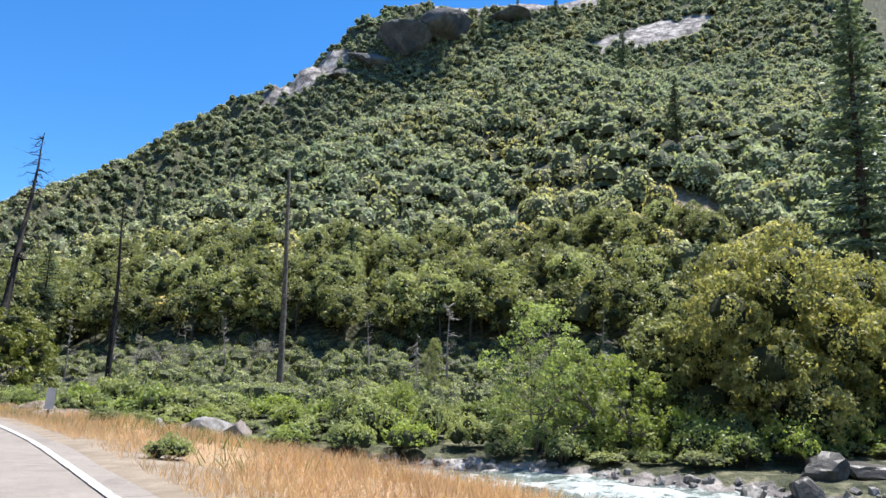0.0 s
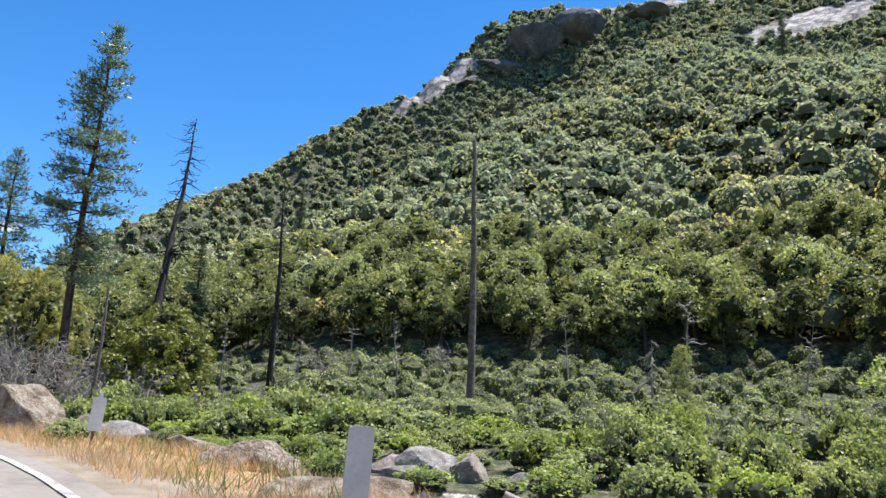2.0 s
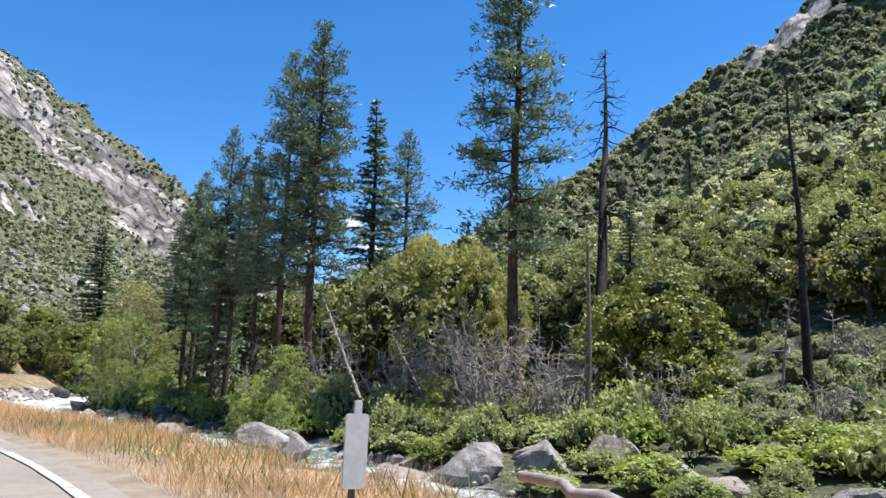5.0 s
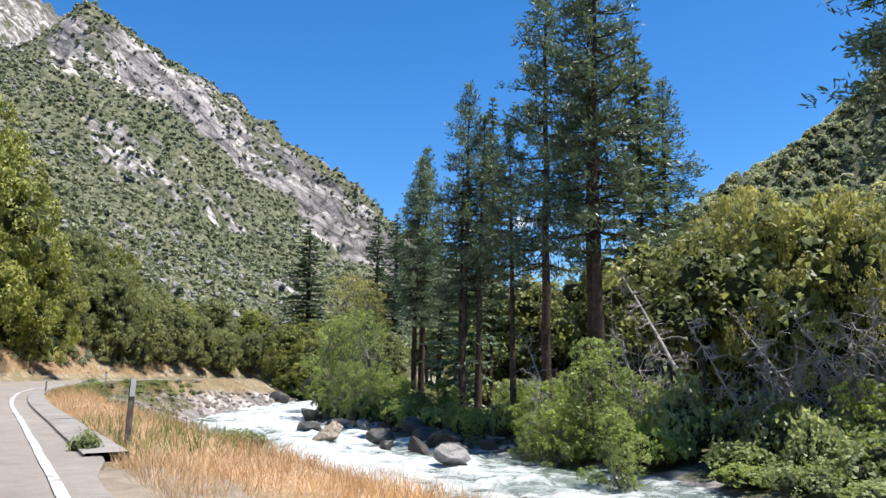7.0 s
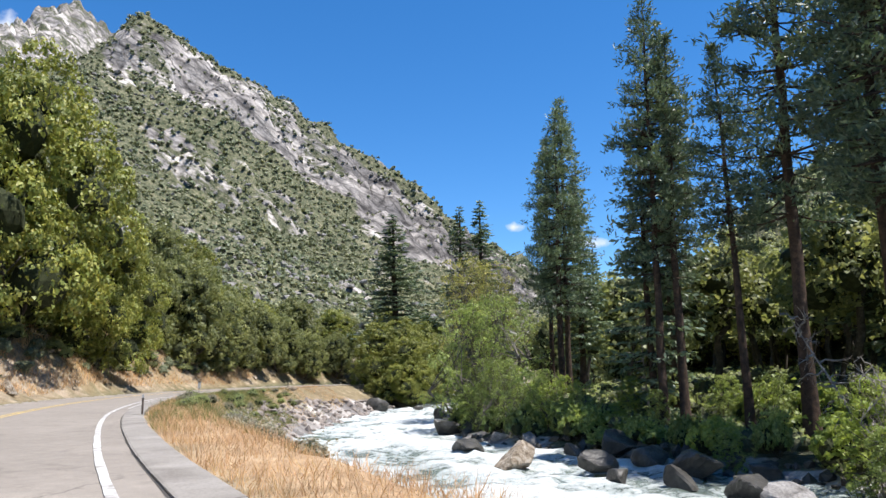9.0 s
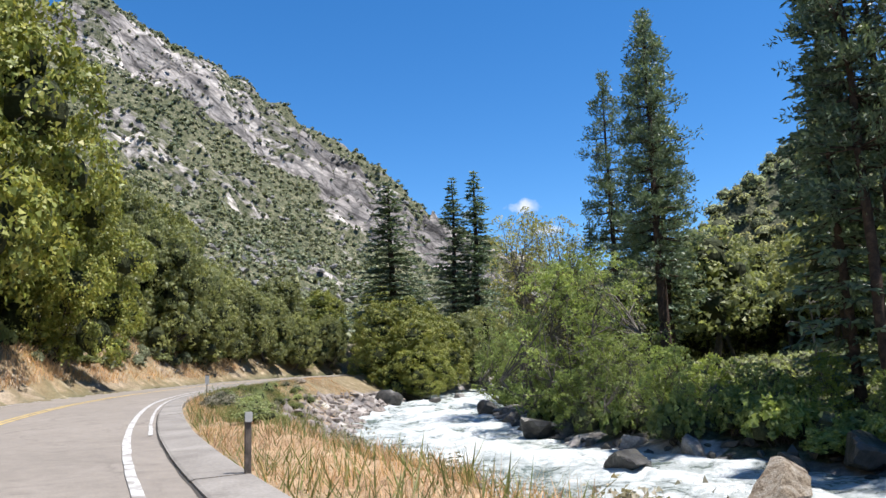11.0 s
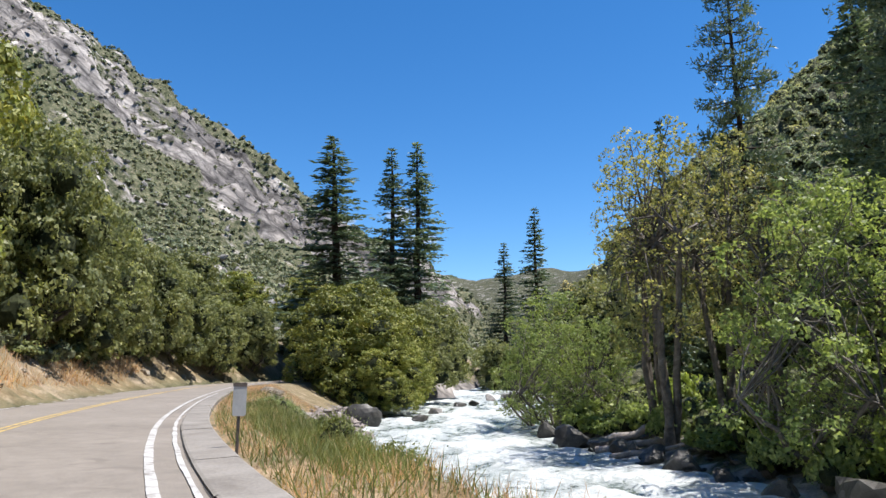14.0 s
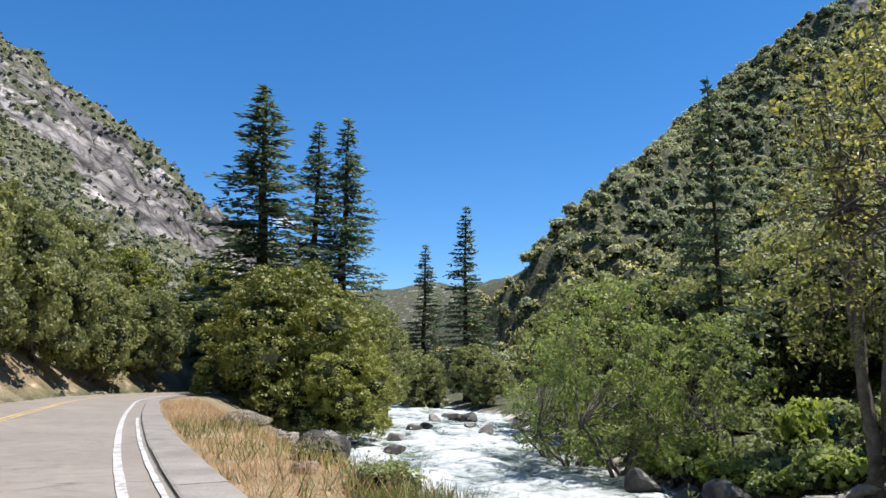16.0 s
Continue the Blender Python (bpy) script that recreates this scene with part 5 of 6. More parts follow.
FAR_ROCKS = ((-53.8, 78.4, 2.5), (-57.8, 77.6, 2.0), (-49.6, 79.6, 2.2), (-46.8, 82.0, 1.7), (-43.6, 79.4, 1.9), (-40.2, 77.2, 1.5), (-20.8, 70.6, 1.5), (-18.0, 69.4, 2.1), (-15.2, 68.2, 2.3), (-12.4, 66.6, 1.8), (-9.2, 65.2, 1.3), (-51.6, 82.0, 1.5), (-16.6, 66.2, 1.3))
for k, (x, y, w) in enumerate(FAR_ROCKS):
    boulder(x, y, (w, w * 0.75, w * (0.75, 0.5, 0.6)[k % 3]), (GRANITE, PINK_ROCK)[k % 2], 70 + k % 7, None, 47 * k, 0.38, "angular pale granite block on the far river bank", subdiv=4, group="river boulders")
for x, y, w, m in ((-115.4, 92.2, 1.6, WET_SHADED_ROCK), (-106.2, 88.2, 1.7, TAN_ROCK), (-101.3, 95.4, 1.5, WET_SHADED_ROCK), (-97.2, 93.2, 2.1, WET_SHADED_ROCK), (-91.0, 87.8, 1.6, WET_SHADED_ROCK), (-101.6, 89.8, 1.3, WET_SHADED_ROCK), (-106.4, 98.0, 1.8, WET_SHADED_ROCK), (-88.0, 84.6, 1.3, GRANITE)):
    boulder(x, y, (w, w * 0.8, w * 0.62), m, 33 + int(w * 10) % 5, WATER_Z, 61 * w, 0.22, "big rounded boulder in the rapids", subdiv=4, group="river boulders")
boulder(78.3, 192.4, (5.0, 3.5, 3.0), GRANITE, 77, None, 20, 0.35, "pale granite outcrop among the hillside brush", subdiv=4)
# Granite darkened in colour for the shadow under the skyline overhang.
SHADED_CLIFF_ROCK = surface("shaded_cliff_rock", [(0.3, (0.05, 0.05, 0.05)), (0.5, (0.12, 0.115, 0.112)), (0.72, (0.24, 0.23, 0.22))], 0.06, 0.9, 0.8, 9, 0.5, 2.0)
for k, (x, y, z, a, b, c) in enumerate(((-62, 590, 256, 24, 26, 12), (-36, 594, 273, 30, 28, 14), (-4, 598, 292, 34, 28, 15), (30, 604, 306, 36, 28, 14), (70, 612, 318, 40, 28, 12))):
    boulder(x, y, (a, b, c), SHADED_CLIFF_ROCK, 60 + k, z, 25 * k, 0.45, "dark overhanging granite cliff on the skyline", subdiv=4, group="skyline cliffs")
# boulders in the water
for x, y, s in ((-99.0, 88.6, 0.8), (-95.2, 88.4, 1.0), (-105.4, 101.0, 1.5), (-103.2, 99.5, 1.2), (-108.2, 106.0, 1.2), (-112, 101.5, 1.4), (-109.5, 97.2, 0.9), (-96.6, 99, 1.0), (-94, 95.0, 1.2),
                (-116, 99.6, 1.3), (-120.5, 100.5, 1.2), (-99.5, 97.0, 0.8), (-93.4, 91.2, 0.7), (1.6, 43.1, 0.8)):
    boulder(x, y, (s, s * rng.uniform(0.65, 0.9), s * rng.uniform(0.55, 0.8)), WET_SHADED_ROCK if rng.random() < 0.6 else GRANITE, 30 + rng.integers(9), WATER_Z, rng.uniform(0, 360), 0.25, "dark wet boulder in the rapids", group="river boulders")
for x, y, s in ((-188.6, 160.2, 1.4), (-196.9, 180.2, 1.6), (-195, 184.5, 1.5), (-192.1, 182.5, 1.9), (-179.4, 159.9, 1.5), (-181.2, 173.1, 1.5), (-176.4, 135.6, 1.0), (-183.5, 147.7, 1.3), (-187.5, 172, 1.1), (-199, 190, 1.6), (-190, 165.5, 1.0), (-184, 181, 1.3)):
    boulder(x, y, (s, s * rng.uniform(0.65, 0.9), s * rng.uniform(0.45, 0.6)), WET_SHADED_ROCK if rng.random() < 0.7 else GRANITE, 30 + rng.integers(9), WATER_Z, rng.uniform(0, 360), 0.3, "dark boulder breaking the white water", group="river boulders")
# Edge boulders: the bank's shade is part of their dark colour.
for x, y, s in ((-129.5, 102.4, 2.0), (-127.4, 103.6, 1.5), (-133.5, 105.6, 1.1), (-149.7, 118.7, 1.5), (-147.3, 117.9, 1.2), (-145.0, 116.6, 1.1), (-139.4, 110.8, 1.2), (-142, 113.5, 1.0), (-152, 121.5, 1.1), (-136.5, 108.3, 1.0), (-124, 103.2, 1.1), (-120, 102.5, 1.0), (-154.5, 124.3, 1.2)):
    boulder(x, y, (s, s * rng.uniform(0.65, 0.9), s * rng.uniform(0.55, 0.75)), WET_SHADED_ROCK, 40 + rng.integers(6), WATER_Z, rng.uniform(0, 360), 0.25, "dark shaded boulder at the river's edge", group="river boulders")
boulder(-178.2, 127.5, (2.2, 1.5, 1.6), WET_SHADED_ROCK, 47, WATER_Z, 30, 0.2, "large angular grey boulder on the bank")


def scatter(n, x0, x1, y0, y1, seed):
    r = np.random.default_rng(seed)
    return r.uniform(x0, x1, n), r.uniform(y0, y1, n), r


def stones(name, xs, ys, sizes, mat, label, seed, sink=0.3, subdiv=1):
    """Many loose stones as one mesh."""
    r = np.random.default_rng(seed)
    z = terrain(xs, ys)[0]
    shapes = [rock_arrays(300 + k, subdiv, 9) for k in range(6)]
    pieces = []
    for x, y, zz, s in zip(xs, ys, z, sizes):
        v, f = shapes[r.integers(6)]
        a = r.uniform(0, 6.28)
        c, q = math.cos(a), math.sin(a)
        w = v * s * r.uniform(0.6, 1.2, 3)
        pieces.append((np.column_stack([w[:, 0] * c - w[:, 1] * q + x, w[:, 0] * q + w[:, 1] * c + y, w[:, 2] * 0.8 + zz + s * (0.5 - sink)]), f))
    tagged(new(name, mesh_np(name, *merge(pieces), mat)), label, "stones", kind="stuff")


xs, ys, r = scatter(5200, -185, -84, 60, 140, 31)
t = terrain(xs, ys)
keep = (t[5] < 0) & (t[4] > -0.8) & (t[4] < 4.6) & (t[3] > 5)
stones("riprap", xs[keep][:1000], ys[keep][:1000], r.uniform(0.15, 0.75, keep.sum())[:1000], PINK_ROCK, "broken granite riprap lining the river bank", 32, 0.3)
xs, ys, r = scatter(9000, -75, 40, 35, 85, 33)
t = terrain(xs, ys)
keep = (t[4] > -1.2) & (t[4] < 1.3) & (t[3] > 5)
stones("river_cobbles", xs[keep][:700], ys[keep][:700], r.uniform(0.15, 0.6, keep.sum())[:700], GRANITE, "pale granite cobbles along the water", 34)
xs, ys, r = scatter(4000, -170, -85, 85, 150, 35)
t = terrain(xs, ys)
keep = (t[5] > 0) & (t[4] > -1.0) & (t[4] < 2.5)
# Wet stones, their dark colour also holding the wooded bank's shade.
stones("shaded_cobbles", xs[keep][:420], ys[keep][:420], r.uniform(0.2, 0.7, keep.sum())[:420], WET_SHADED_ROCK, "dark wet stones along the wooded bank", 36)
xs, ys, r = scatter(9000, -230, -100, 40, 150, 37)
t = terrain(xs, ys)
keep = (t[3] < -8.2) & (t[3] > -24)
stones("slope_rubble", xs[keep][:420], ys[keep][:420], r.uniform(0.1, 0.4, keep.sum())[:420] * r.choice([1, 1, 1, 2], keep.sum())[:420], TAN_ROCK, "tan rubble on the cut slope", 38)
xs, ys, r = scatter(9000, -760, -230, 120, 480, 39)
t = terrain(xs, ys)
keep = (t[7] > 0.05) & (t[7] < 0.97) & (fbm(xs * 0.02, ys * 0.02, 3, 88) > 0.47)
stones("talus", xs[keep][:2000], ys[keep][:2000], r.uniform(0.8, 2.8, keep.sum())[:2000] ** 1.1, GRANITE, "pale granite outcrops and blocks on the mountainside", 40, 0.35)

# ---------------------------------------------------------------- conifers
conifer(-62.0, 99.7, 47, "pine", 0, 6.3)
conifer(-87.1, 100.8, 44.5, "pine", 1, 6.4, label="pair of tall dark pines growing close together")
conifer(-89.3, 103.0, 41, "pine", 2, 5.0)
conifer(-96.0, 121.9, 42, "fir", 0, 8.0)
conifer(-100.8, 136.7, 41, "pine", 1, 7.0)
conifer(-111.8, 114.8, 38, "fir", 1, 5.0)
conifer(-109.2, 107.5, 28, "fir", 2, 4.8)
conifer(-127.8, 118.6, 36, "pine", 1, 4.6, lean=1, lean_to=120)
conifer(-107, 105.2, 37, "pine", 1, 4.5, lean=2, lean_to=120)
conifer(-106, 106.6, 33, "pine", 2, 4.0, lean=2, lean_to=120)
conifer(-100, 105.1, 29.5, "pine", 2, 3.4, lean=2, lean_to=150)
conifer(-139.8, 129.3, 36, "pine", 1, 4.6)
conifer(-126.5, 116.2, 34, "pine", 0, 4.4)
conifer(-131, 125, 30, "fir", 1, 4.4)
conifer(-206, 152.3, 38, "fir", 0, 12.0)
conifer(-224.6, 195.7, 51, "fir", 1, 11.0)
conifer(-227.5, 190.5, 46, "fir", 1, 9.5)
conifer(-221.7, 242.7, 47, "fir", 0, 9.5)
conifer(-242.6, 259.7, 44, "fir", 1, 9.0)
conifer(-95.5, 104.5, 44, "pine", 1, 6.2)
conifer(-153.3, 150.8, 31, "fir", 2, 4.0)
conifer(-160.7, 185.4, 22, "pine", 1, 4.2)
conifer(128.4, 421.5, 36, "fir", 2, 7.5)
conifer(-115.6, 408.6, 27, "fir", 1, 5.0)
conifer(72.4, 188.4, 23, "fir", 1, 4.2)
conifer(-79, 231, 20, "fir", 0, 3.6)
conifer(61.9, 93.1, 58, "fir", 0, 10.0)
conifer(-9.7, 141.3, 17, "fir", 2, 3.0)
conifer(-62.7, 133.5, 22, "fir", 1, 3.6)
for x, y, h in ((20, 560, 26), (55, 575, 24), (86, 585, 28), (120, 590, 25), (160, 580, 27), (205, 585, 26), (240, 560, 28), (150, 545, 22), (262, 520, 26), (36, 300, 18), (-60, 300, 18), (-20, 350, 20)):
    conifer(x, y, h, "fir", 2, h * 0.2, label="dark conifer high on the hillside")

# ---------------------------------------------------------------- standing dead trees
dead_tree(-15.4, 103.0, 32, 0.47, SNAG_WOOD, 5, 46, 0.2, 1.7, -0.25, True, 0.2, label="tall grey dead pine trunk with stubby broken limbs", lean=3, lean_to=120)
dead_tree(-59.3, 112.6, 45, 0.75, BURNT, 6, 66, 0.34, 5.6, -0.42, False, 2.0, 20, 106, label="leaning blackened dead pine with bare curling limbs")
dead_tree(-39.7, 106.5, 28, 0.42, BURNT, 7, 60, 0.35, 2.2, -0.1, False, 0.2, label="burnt dead conifer with fine brittle limbs")
dead_tree(-50.7, 88.6, 12.5, 0.24, SNAG_WOOD, 8, 8, 0.3, 1.0, -0.1, True, -1.8, label="thin pale broken snag")
dead_tree(-26.8, 89.6, 3.2, 0.3, SNAG_WOOD, 9, 0, broken=True, z=-2.2, label="short broken brown tree stump", name="tree_stump")
dead_tree(-30.5, 88.1, 3.0, 0.2, BURNT, 10, 0, broken=True, z=-2.2, label="short charred stump in green brush", name="tree_stump")
dead_tree(-34.6, 97.0, 2.2, 0.2, SNAG_WOOD, 19, 0, broken=True, z=-1.6, label="short grey stump in the brush", name="tree_stump")
dead_tree(-77.0, 97.3, 14, 0.22, DEAD_WOOD, 11, 34, 0.25, 2.4, -0.3, False, -0.6, 37, 163, label="dead tree leaning over with hanging grey branches", twigs=5)
dead_tree(2.9, 95.9, 9, 0.2, DEAD_WOOD, 12, 18, 0.45, 3.0, -0.6, False, -0.6, label="pale dead tree with drooping bare branches", twigs=5)
dead_tree(6.8, 99.5, 13, 0.2, DEAD_WOOD, 13, 26, 0.3, 3.2, 0.3, False, -0.2, label="pale dead tree with spreading bare branches", twigs=5)
for k, (x, y, h) in enumerate(((-54.5, 94.5, 8), (-46.3, 95.7, 8), (-67.0, 100.8, 10), (-72.2, 98.3, 9), (-55.6, 103.7, 9), (-42.6, 113.4, 9), (-32.3, 115.4, 8), (-26.2, 116.8, 9), (-49.5, 115.1, 10), (21.1, 107.1, 10), (28.7, 102.4, 11), (-4.2, 115.7, 9), (-88, 104, 12), (-113, 112, 10), (-63.3, 107.4, 11), (-38.6, 113.0, 7))):
    dead_tree(x, y, h, 0.12, DEAD_WOOD, 60 + k, 18, 0.25, 2.2, 0.25, False, None, (k * 7) % 14, k * 77, label="slender grey dead tree among the oaks", twigs=2)
for k, (x, y, h, lean_by, to) in enumerate(((-64.5, 95.5, 11, 34, 200), (-61.0, 94.0, 9, 25, 330), (-68.5, 97.5, 12, 42, 160), (-56.5, 95.0, 8, 30, 20), (-72.0, 96.0, 10, 38, 250), (-53.0, 93.0, 7, 20, 100), (-79.0, 95.5, 9, 35, 190), (-89.5, 99.0, 10, 30, 170))):
    dead_tree(x, y, h, 0.13, DEAD_WOOD, 160 + k, 26, 0.15, 2.8, -0.1, False, None, lean_by, to, label="leaning bleached dead tree with tangled bare branches", twigs=5)
for k, (x, y, h, rad, n) in enumerate(((-59.5, 90.9, 8, 4.0, 22), (-61.7, 93.2, 9, 4.0, 16), (-52.9, 90.3, 6, 3.0, 14), (-70.6, 94.1, 7, 3.5, 16), (-85, 93, 6, 3, 14), (-46.8, 90.8, 5, 2.6, 12), (-37.6, 92.8, 3, 2.6, 10), (-80, 96, 8, 3.2, 14), (-30.7, 91.2, 2, 2.4, 10), (-36.1, 117.8, 4, 3.0, 12), (-21.9, 119.4, 4, 3, 10), (-127, 107, 6, 2.5, 12), (-135, 113, 7, 2.5, 12), (-66, 95.5, 8, 4.0, 18), (-57, 93.5, 7, 3.6, 18))):
    dead_shrub(x, y, h, rad, n, 90 + k)
log((-41.3, 120.9, 2.2), (-36.6, 118.4, 2.9), 0.35, DEAD_WOOD, 3)
log((-32.6, 92.4, -1.4), (-26.5, 87.9, -2.0), 0.22, SNAG_WOOD, 4, "fallen grey log in the brush")
log((7.3, 89.4, -1.0), (18.3, 79.3, -1.8), 0.13, DEAD_WOOD, 5, "thin fallen bleached trunk")
log((-2.7, 110.5, 1.2), (2.1, 108.0, 1.3), 0.3, DEAD_WOOD, 6)
log((-9.9, 42.4, -1.2), (-3.9, 42.8, -3.2), 0.13, DEAD_WOOD, 7)
log((-147.8, 118.5, -3.9), (-143.6, 119.6, -2.6), 0.35, DEAD_WOOD, 8, "bleached driftwood log lodged on the bank", "driftwood_log")
log((-147.0, 116.6, -4.1), (-141.2, 116.9, -3.2), 0.28, DEAD_WOOD, 9, "bleached driftwood log lodged on the bank", "driftwood_log")
log((-145.2, 114.8, -4.2), (-140.5, 114.6, -3.2), 0.2, DEAD_WOOD, 10, "bleached driftwood log lodged on the bank", "driftwood_log")
log((-150, 121, -4.2), (-144, 121.5, -2.6), 0.2, SNAG_WOOD, 11, "bleached driftwood log lodged on the bank", "driftwood_log")
log((-34.7, 50.6, -0.2), (-38.0, 52.9, -0.15), 0.13, DEAD_WOOD, 12)

# ---------------------------------------------------------------- broadleaved trees
broadleaf(-48.5, 97.4, 11.5, "oak", 0, 5.6, mat=GOLD_OAK_LEAF, label="rounded yellow-green oak at the wood's edge")
broadleaf(-52.4, 100.3, 10, "oak", 1, 4.5, mat=GOLD_OAK_LEAF, label="rounded yellow-green oak at the wood's edge")
broadleaf(32.5, 61.5, 17.5, "hero", 0, 8.6, mat=OLIVE_LEAF, label="broad grey-green oak beside the river")
broadleaf(24.5, 66.0, 11, "bigoak", 1, 5.0, mat=OAK_LEAF, label="broad grey-green oak beside the river")
broadleaf(42.0, 62.5, 15, "hero", 0, 7.5, mat=OLIVE_LEAF, label="broad grey-green oak beside the river")
broadleaf(12.2, 59.5, 12.0, "alder", 2, 4.2, label="young alder with glossy leaves by the river")
broadleaf(14.8, 61.0, 9.0, "sapling", 0, 3.2, label="young alder with glossy leaves by the river", name="alder_tree")
broadleaf(18.4, 60.0, 8.0, "sapling", 1, 3.4, mat=WILLOW_LEAF, label="bright green young willow", name="willow_tree")
broadleaf(1.1, 72.9, 4.6, "sapling", 1, 2.0, mat=WILLOW_LEAF, label="bright green young willow", name="willow_tree")
broadleaf(4.8, 92.2, 7.5, "sapling", 0, 1.8, mat=OAK_LEAF, label="slim ivy-covered dark green tree")
# wooded right bank upstream
for x, y, h, v in ((-141.5, 115.8, 20, 0), (-143.9, 119.6, 20, 0), (-138.7, 117.0, 19, 0), (-135.4, 115.8, 16, 0), (-130.5, 109.5, 14, 1), (-125.5, 106.5, 13, 1)):
    broadleaf(x, y, h, "alder", v, None, mat=OLIVE_LEAF if v == 0 else ALDER_LEAF, label="many-stemmed alder leaning over the river bank")
for x, y, h, v in ((-157.6, 131, 12.5, 2), (-151.0, 127.5, 8.5, 2), (-161.5, 134.5, 11, 2), (-154.5, 128.5, 9, 2), (-165.5, 141, 10, 2), (-121.5, 102.3, 6.5, 2), (-118.3, 101.5, 5.5, 2), (-124.8, 104.0, 6.5, 2), (-131.5, 107.2, 12.8, 2), (-131, 106.8, 6, 2)):
    broadleaf(x, y, h, "alder", v, None, label="leafy young alder on the river bank")
for x, y, h in ((-127.5, 103.8, 4.5), (-120, 106, 5), (-113.5, 103.5, 4.2), (-110.5, 105.5, 4.5), (-106.8, 104.2, 3.6), (-117, 105, 4.5), (-104, 109, 4), (-99, 107, 4.2), (-82.4, 92.4, 8.2), (-87.5, 93.5, 5.5), (-79.0, 91.5, 5.8), (-83.4, 90.1, 4.8), (-86.3, 91.2, 3.8), (-65.9, 93.6, 4.6), (-69.2, 93.0, 3.8), (-96.5, 95.8, 2.6), (-76, 86, 5.0)):
    broadleaf(x, y, h, "sapling", int(x) % 2, None, mat=WILLOW_LEAF if int(y) % 3 == 0 else ALDER_LEAF, label="bushy young alder beside the water", name="alder_tree")
# far bank oaks and the clump by the road's end
broadleaf(-192.5, 142.0, 15.5, "hero", 0, 9.5, z=-2.8, label="huge rounded golden-green live oak over the river")
broadleaf(-185.5, 140.0, 9.5, "hero", 0, 5.8, z=-3.4, label="rounded golden-green live oak over the river")
broadleaf(-197.5, 152.0, 15.0, "hero", 0, 8.5, z=-2.4, label="rounded golden-green live oak over the river")
broadleaf(-201, 165, 13.5, "bigoak", 1, 7.5, z=-2.0, mat=OAK_LEAF, label="rounded dark green live oak")
broadleaf(-208, 179, 15.0, "bigoak", 0, 8.0, z=-1.5, mat=OAK_LEAF, label="rounded dark green live oak")
for x, y, h, rad in ((-144.5, 66.0, 24, 10.5), (-152, 76, 14, 6.0)):
    broadleaf(x, y, h, "hero", 0, rad, label="large yellow-green live oak on the slope above the road")
for x, y, h, rad, v in ((-191, 100, 17, 6.5, 0), (-185, 92, 19, 6.5, 1), (-197, 110, 13, 5.5, 1), (-210, 121, 12, 5.5, 0), (-213, 131, 12.5, 5.5, 1), (-219, 144, 11, 5, 0), (-234, 155, 12, 5.5, 1), (-226, 165, 13, 5.5, 0), (-175, 84, 12, 5.0, 1), (-200, 92, 14, 6, 0), (-224, 130, 12, 5.5, 1), (-236, 185, 13, 6, 0), (-215, 155, 11, 5, 1)):
    broadleaf(x, y, h, "bigoak" if rad > 6.3 else "oak", v, rad, mat=OAK_LEAF if v else GOLD_OAK_LEAF, label="live oak on the slope beside the road")
for x, y, h, rad, v in ((-176.5, 93.5, 15, 6.4, 0), (-183, 100.5, 13, 5.4, 1), (-189, 106.5, 12, 5.0, 0), (-195, 113.5, 12, 5.0, 1), (-200.5, 121, 11, 4.8, 0), (-205.5, 129.5, 10, 4.6, 1), (-209.5, 139, 9.5, 4.4, 0), (-168, 84, 12, 5.0, 1)):
    broadleaf(x, y, h, "bigoak", v, rad, mat=OAK_LEAF, label="dense dark green live oak above the road bend")
for x, y, h, rad in ((-227, 229, 14, 6.5), (-214, 230, 13, 6.0), (-207, 222, 10, 5.0), (-236, 246, 13, 6.0), (-220, 248, 13, 6.0)):
    broadleaf(x, y, h, "oak", int(x) % 3, rad, mat=OAK_LEAF, label="dark green oak beneath the far conifers")
for x, y, h in ((-76, 108, 18), (-70.5, 107, 17), (-80.5, 112, 19.5)):
    broadleaf(x, y, h, "hero", 0, 5.6, mat=OLIVE_LEAF, label="tall yellow-green oak between the pines")
# edge of the woods across the river
rng = np.random.default_rng(77)
placed = []
tries = 0
while len(placed) < 220 and tries < 20000:
    tries += 1
    x, y = rng.uniform(-175, 62), rng.uniform(92, 190)
    d, side, _ = near(np.array([x]), np.array([y]), HILL_FOOT)
    d = float(d[0] * side[0])
    if d < (9 if x > -62 else -3) or d > 42 or math.hypot(x - 64, y - 160) < 9 or min([99] + [math.hypot(x - a, y - b) for a, b in placed]) < 4.2:
        continue
    placed.append((x, y))
    k = rng.integers(4)
    near_by = -104 < x < -62 and y < 128
    broadleaf(x, y, rng.uniform(9.0, 13.0) * (0.85 if k == 3 else 1.0) * (1.25 if x < -62 else 1.0), "oak" if near_by else "edge", k % 3 if near_by else k, None, mat=(OAK_LEAF, OAK_LEAF, OAK_LEAF, PALE_LEAF)[rng.integers(4)], label="tall slender oak in the dense hillside wood", group="hillside oaks")
for x, y, h in ((-112, 122, 12), (-98, 118, 12), (-88, 112, 12), (-131, 134, 12), (-115, 136, 12), (-104, 130, 13), (-80, 106, 12), (-73, 108, 12), (-144, 141, 10), (-160, 150, 10), (-166, 156, 11), (-172, 168, 12), (-176, 182, 13)):
    broadleaf(x, y, h * 1.35, "edge", int(h + x) % 4, None, mat=PALE_LEAF if int(x) % 2 else OAK_LEAF, label="slender oak in the riverside wood", group="hillside oaks")

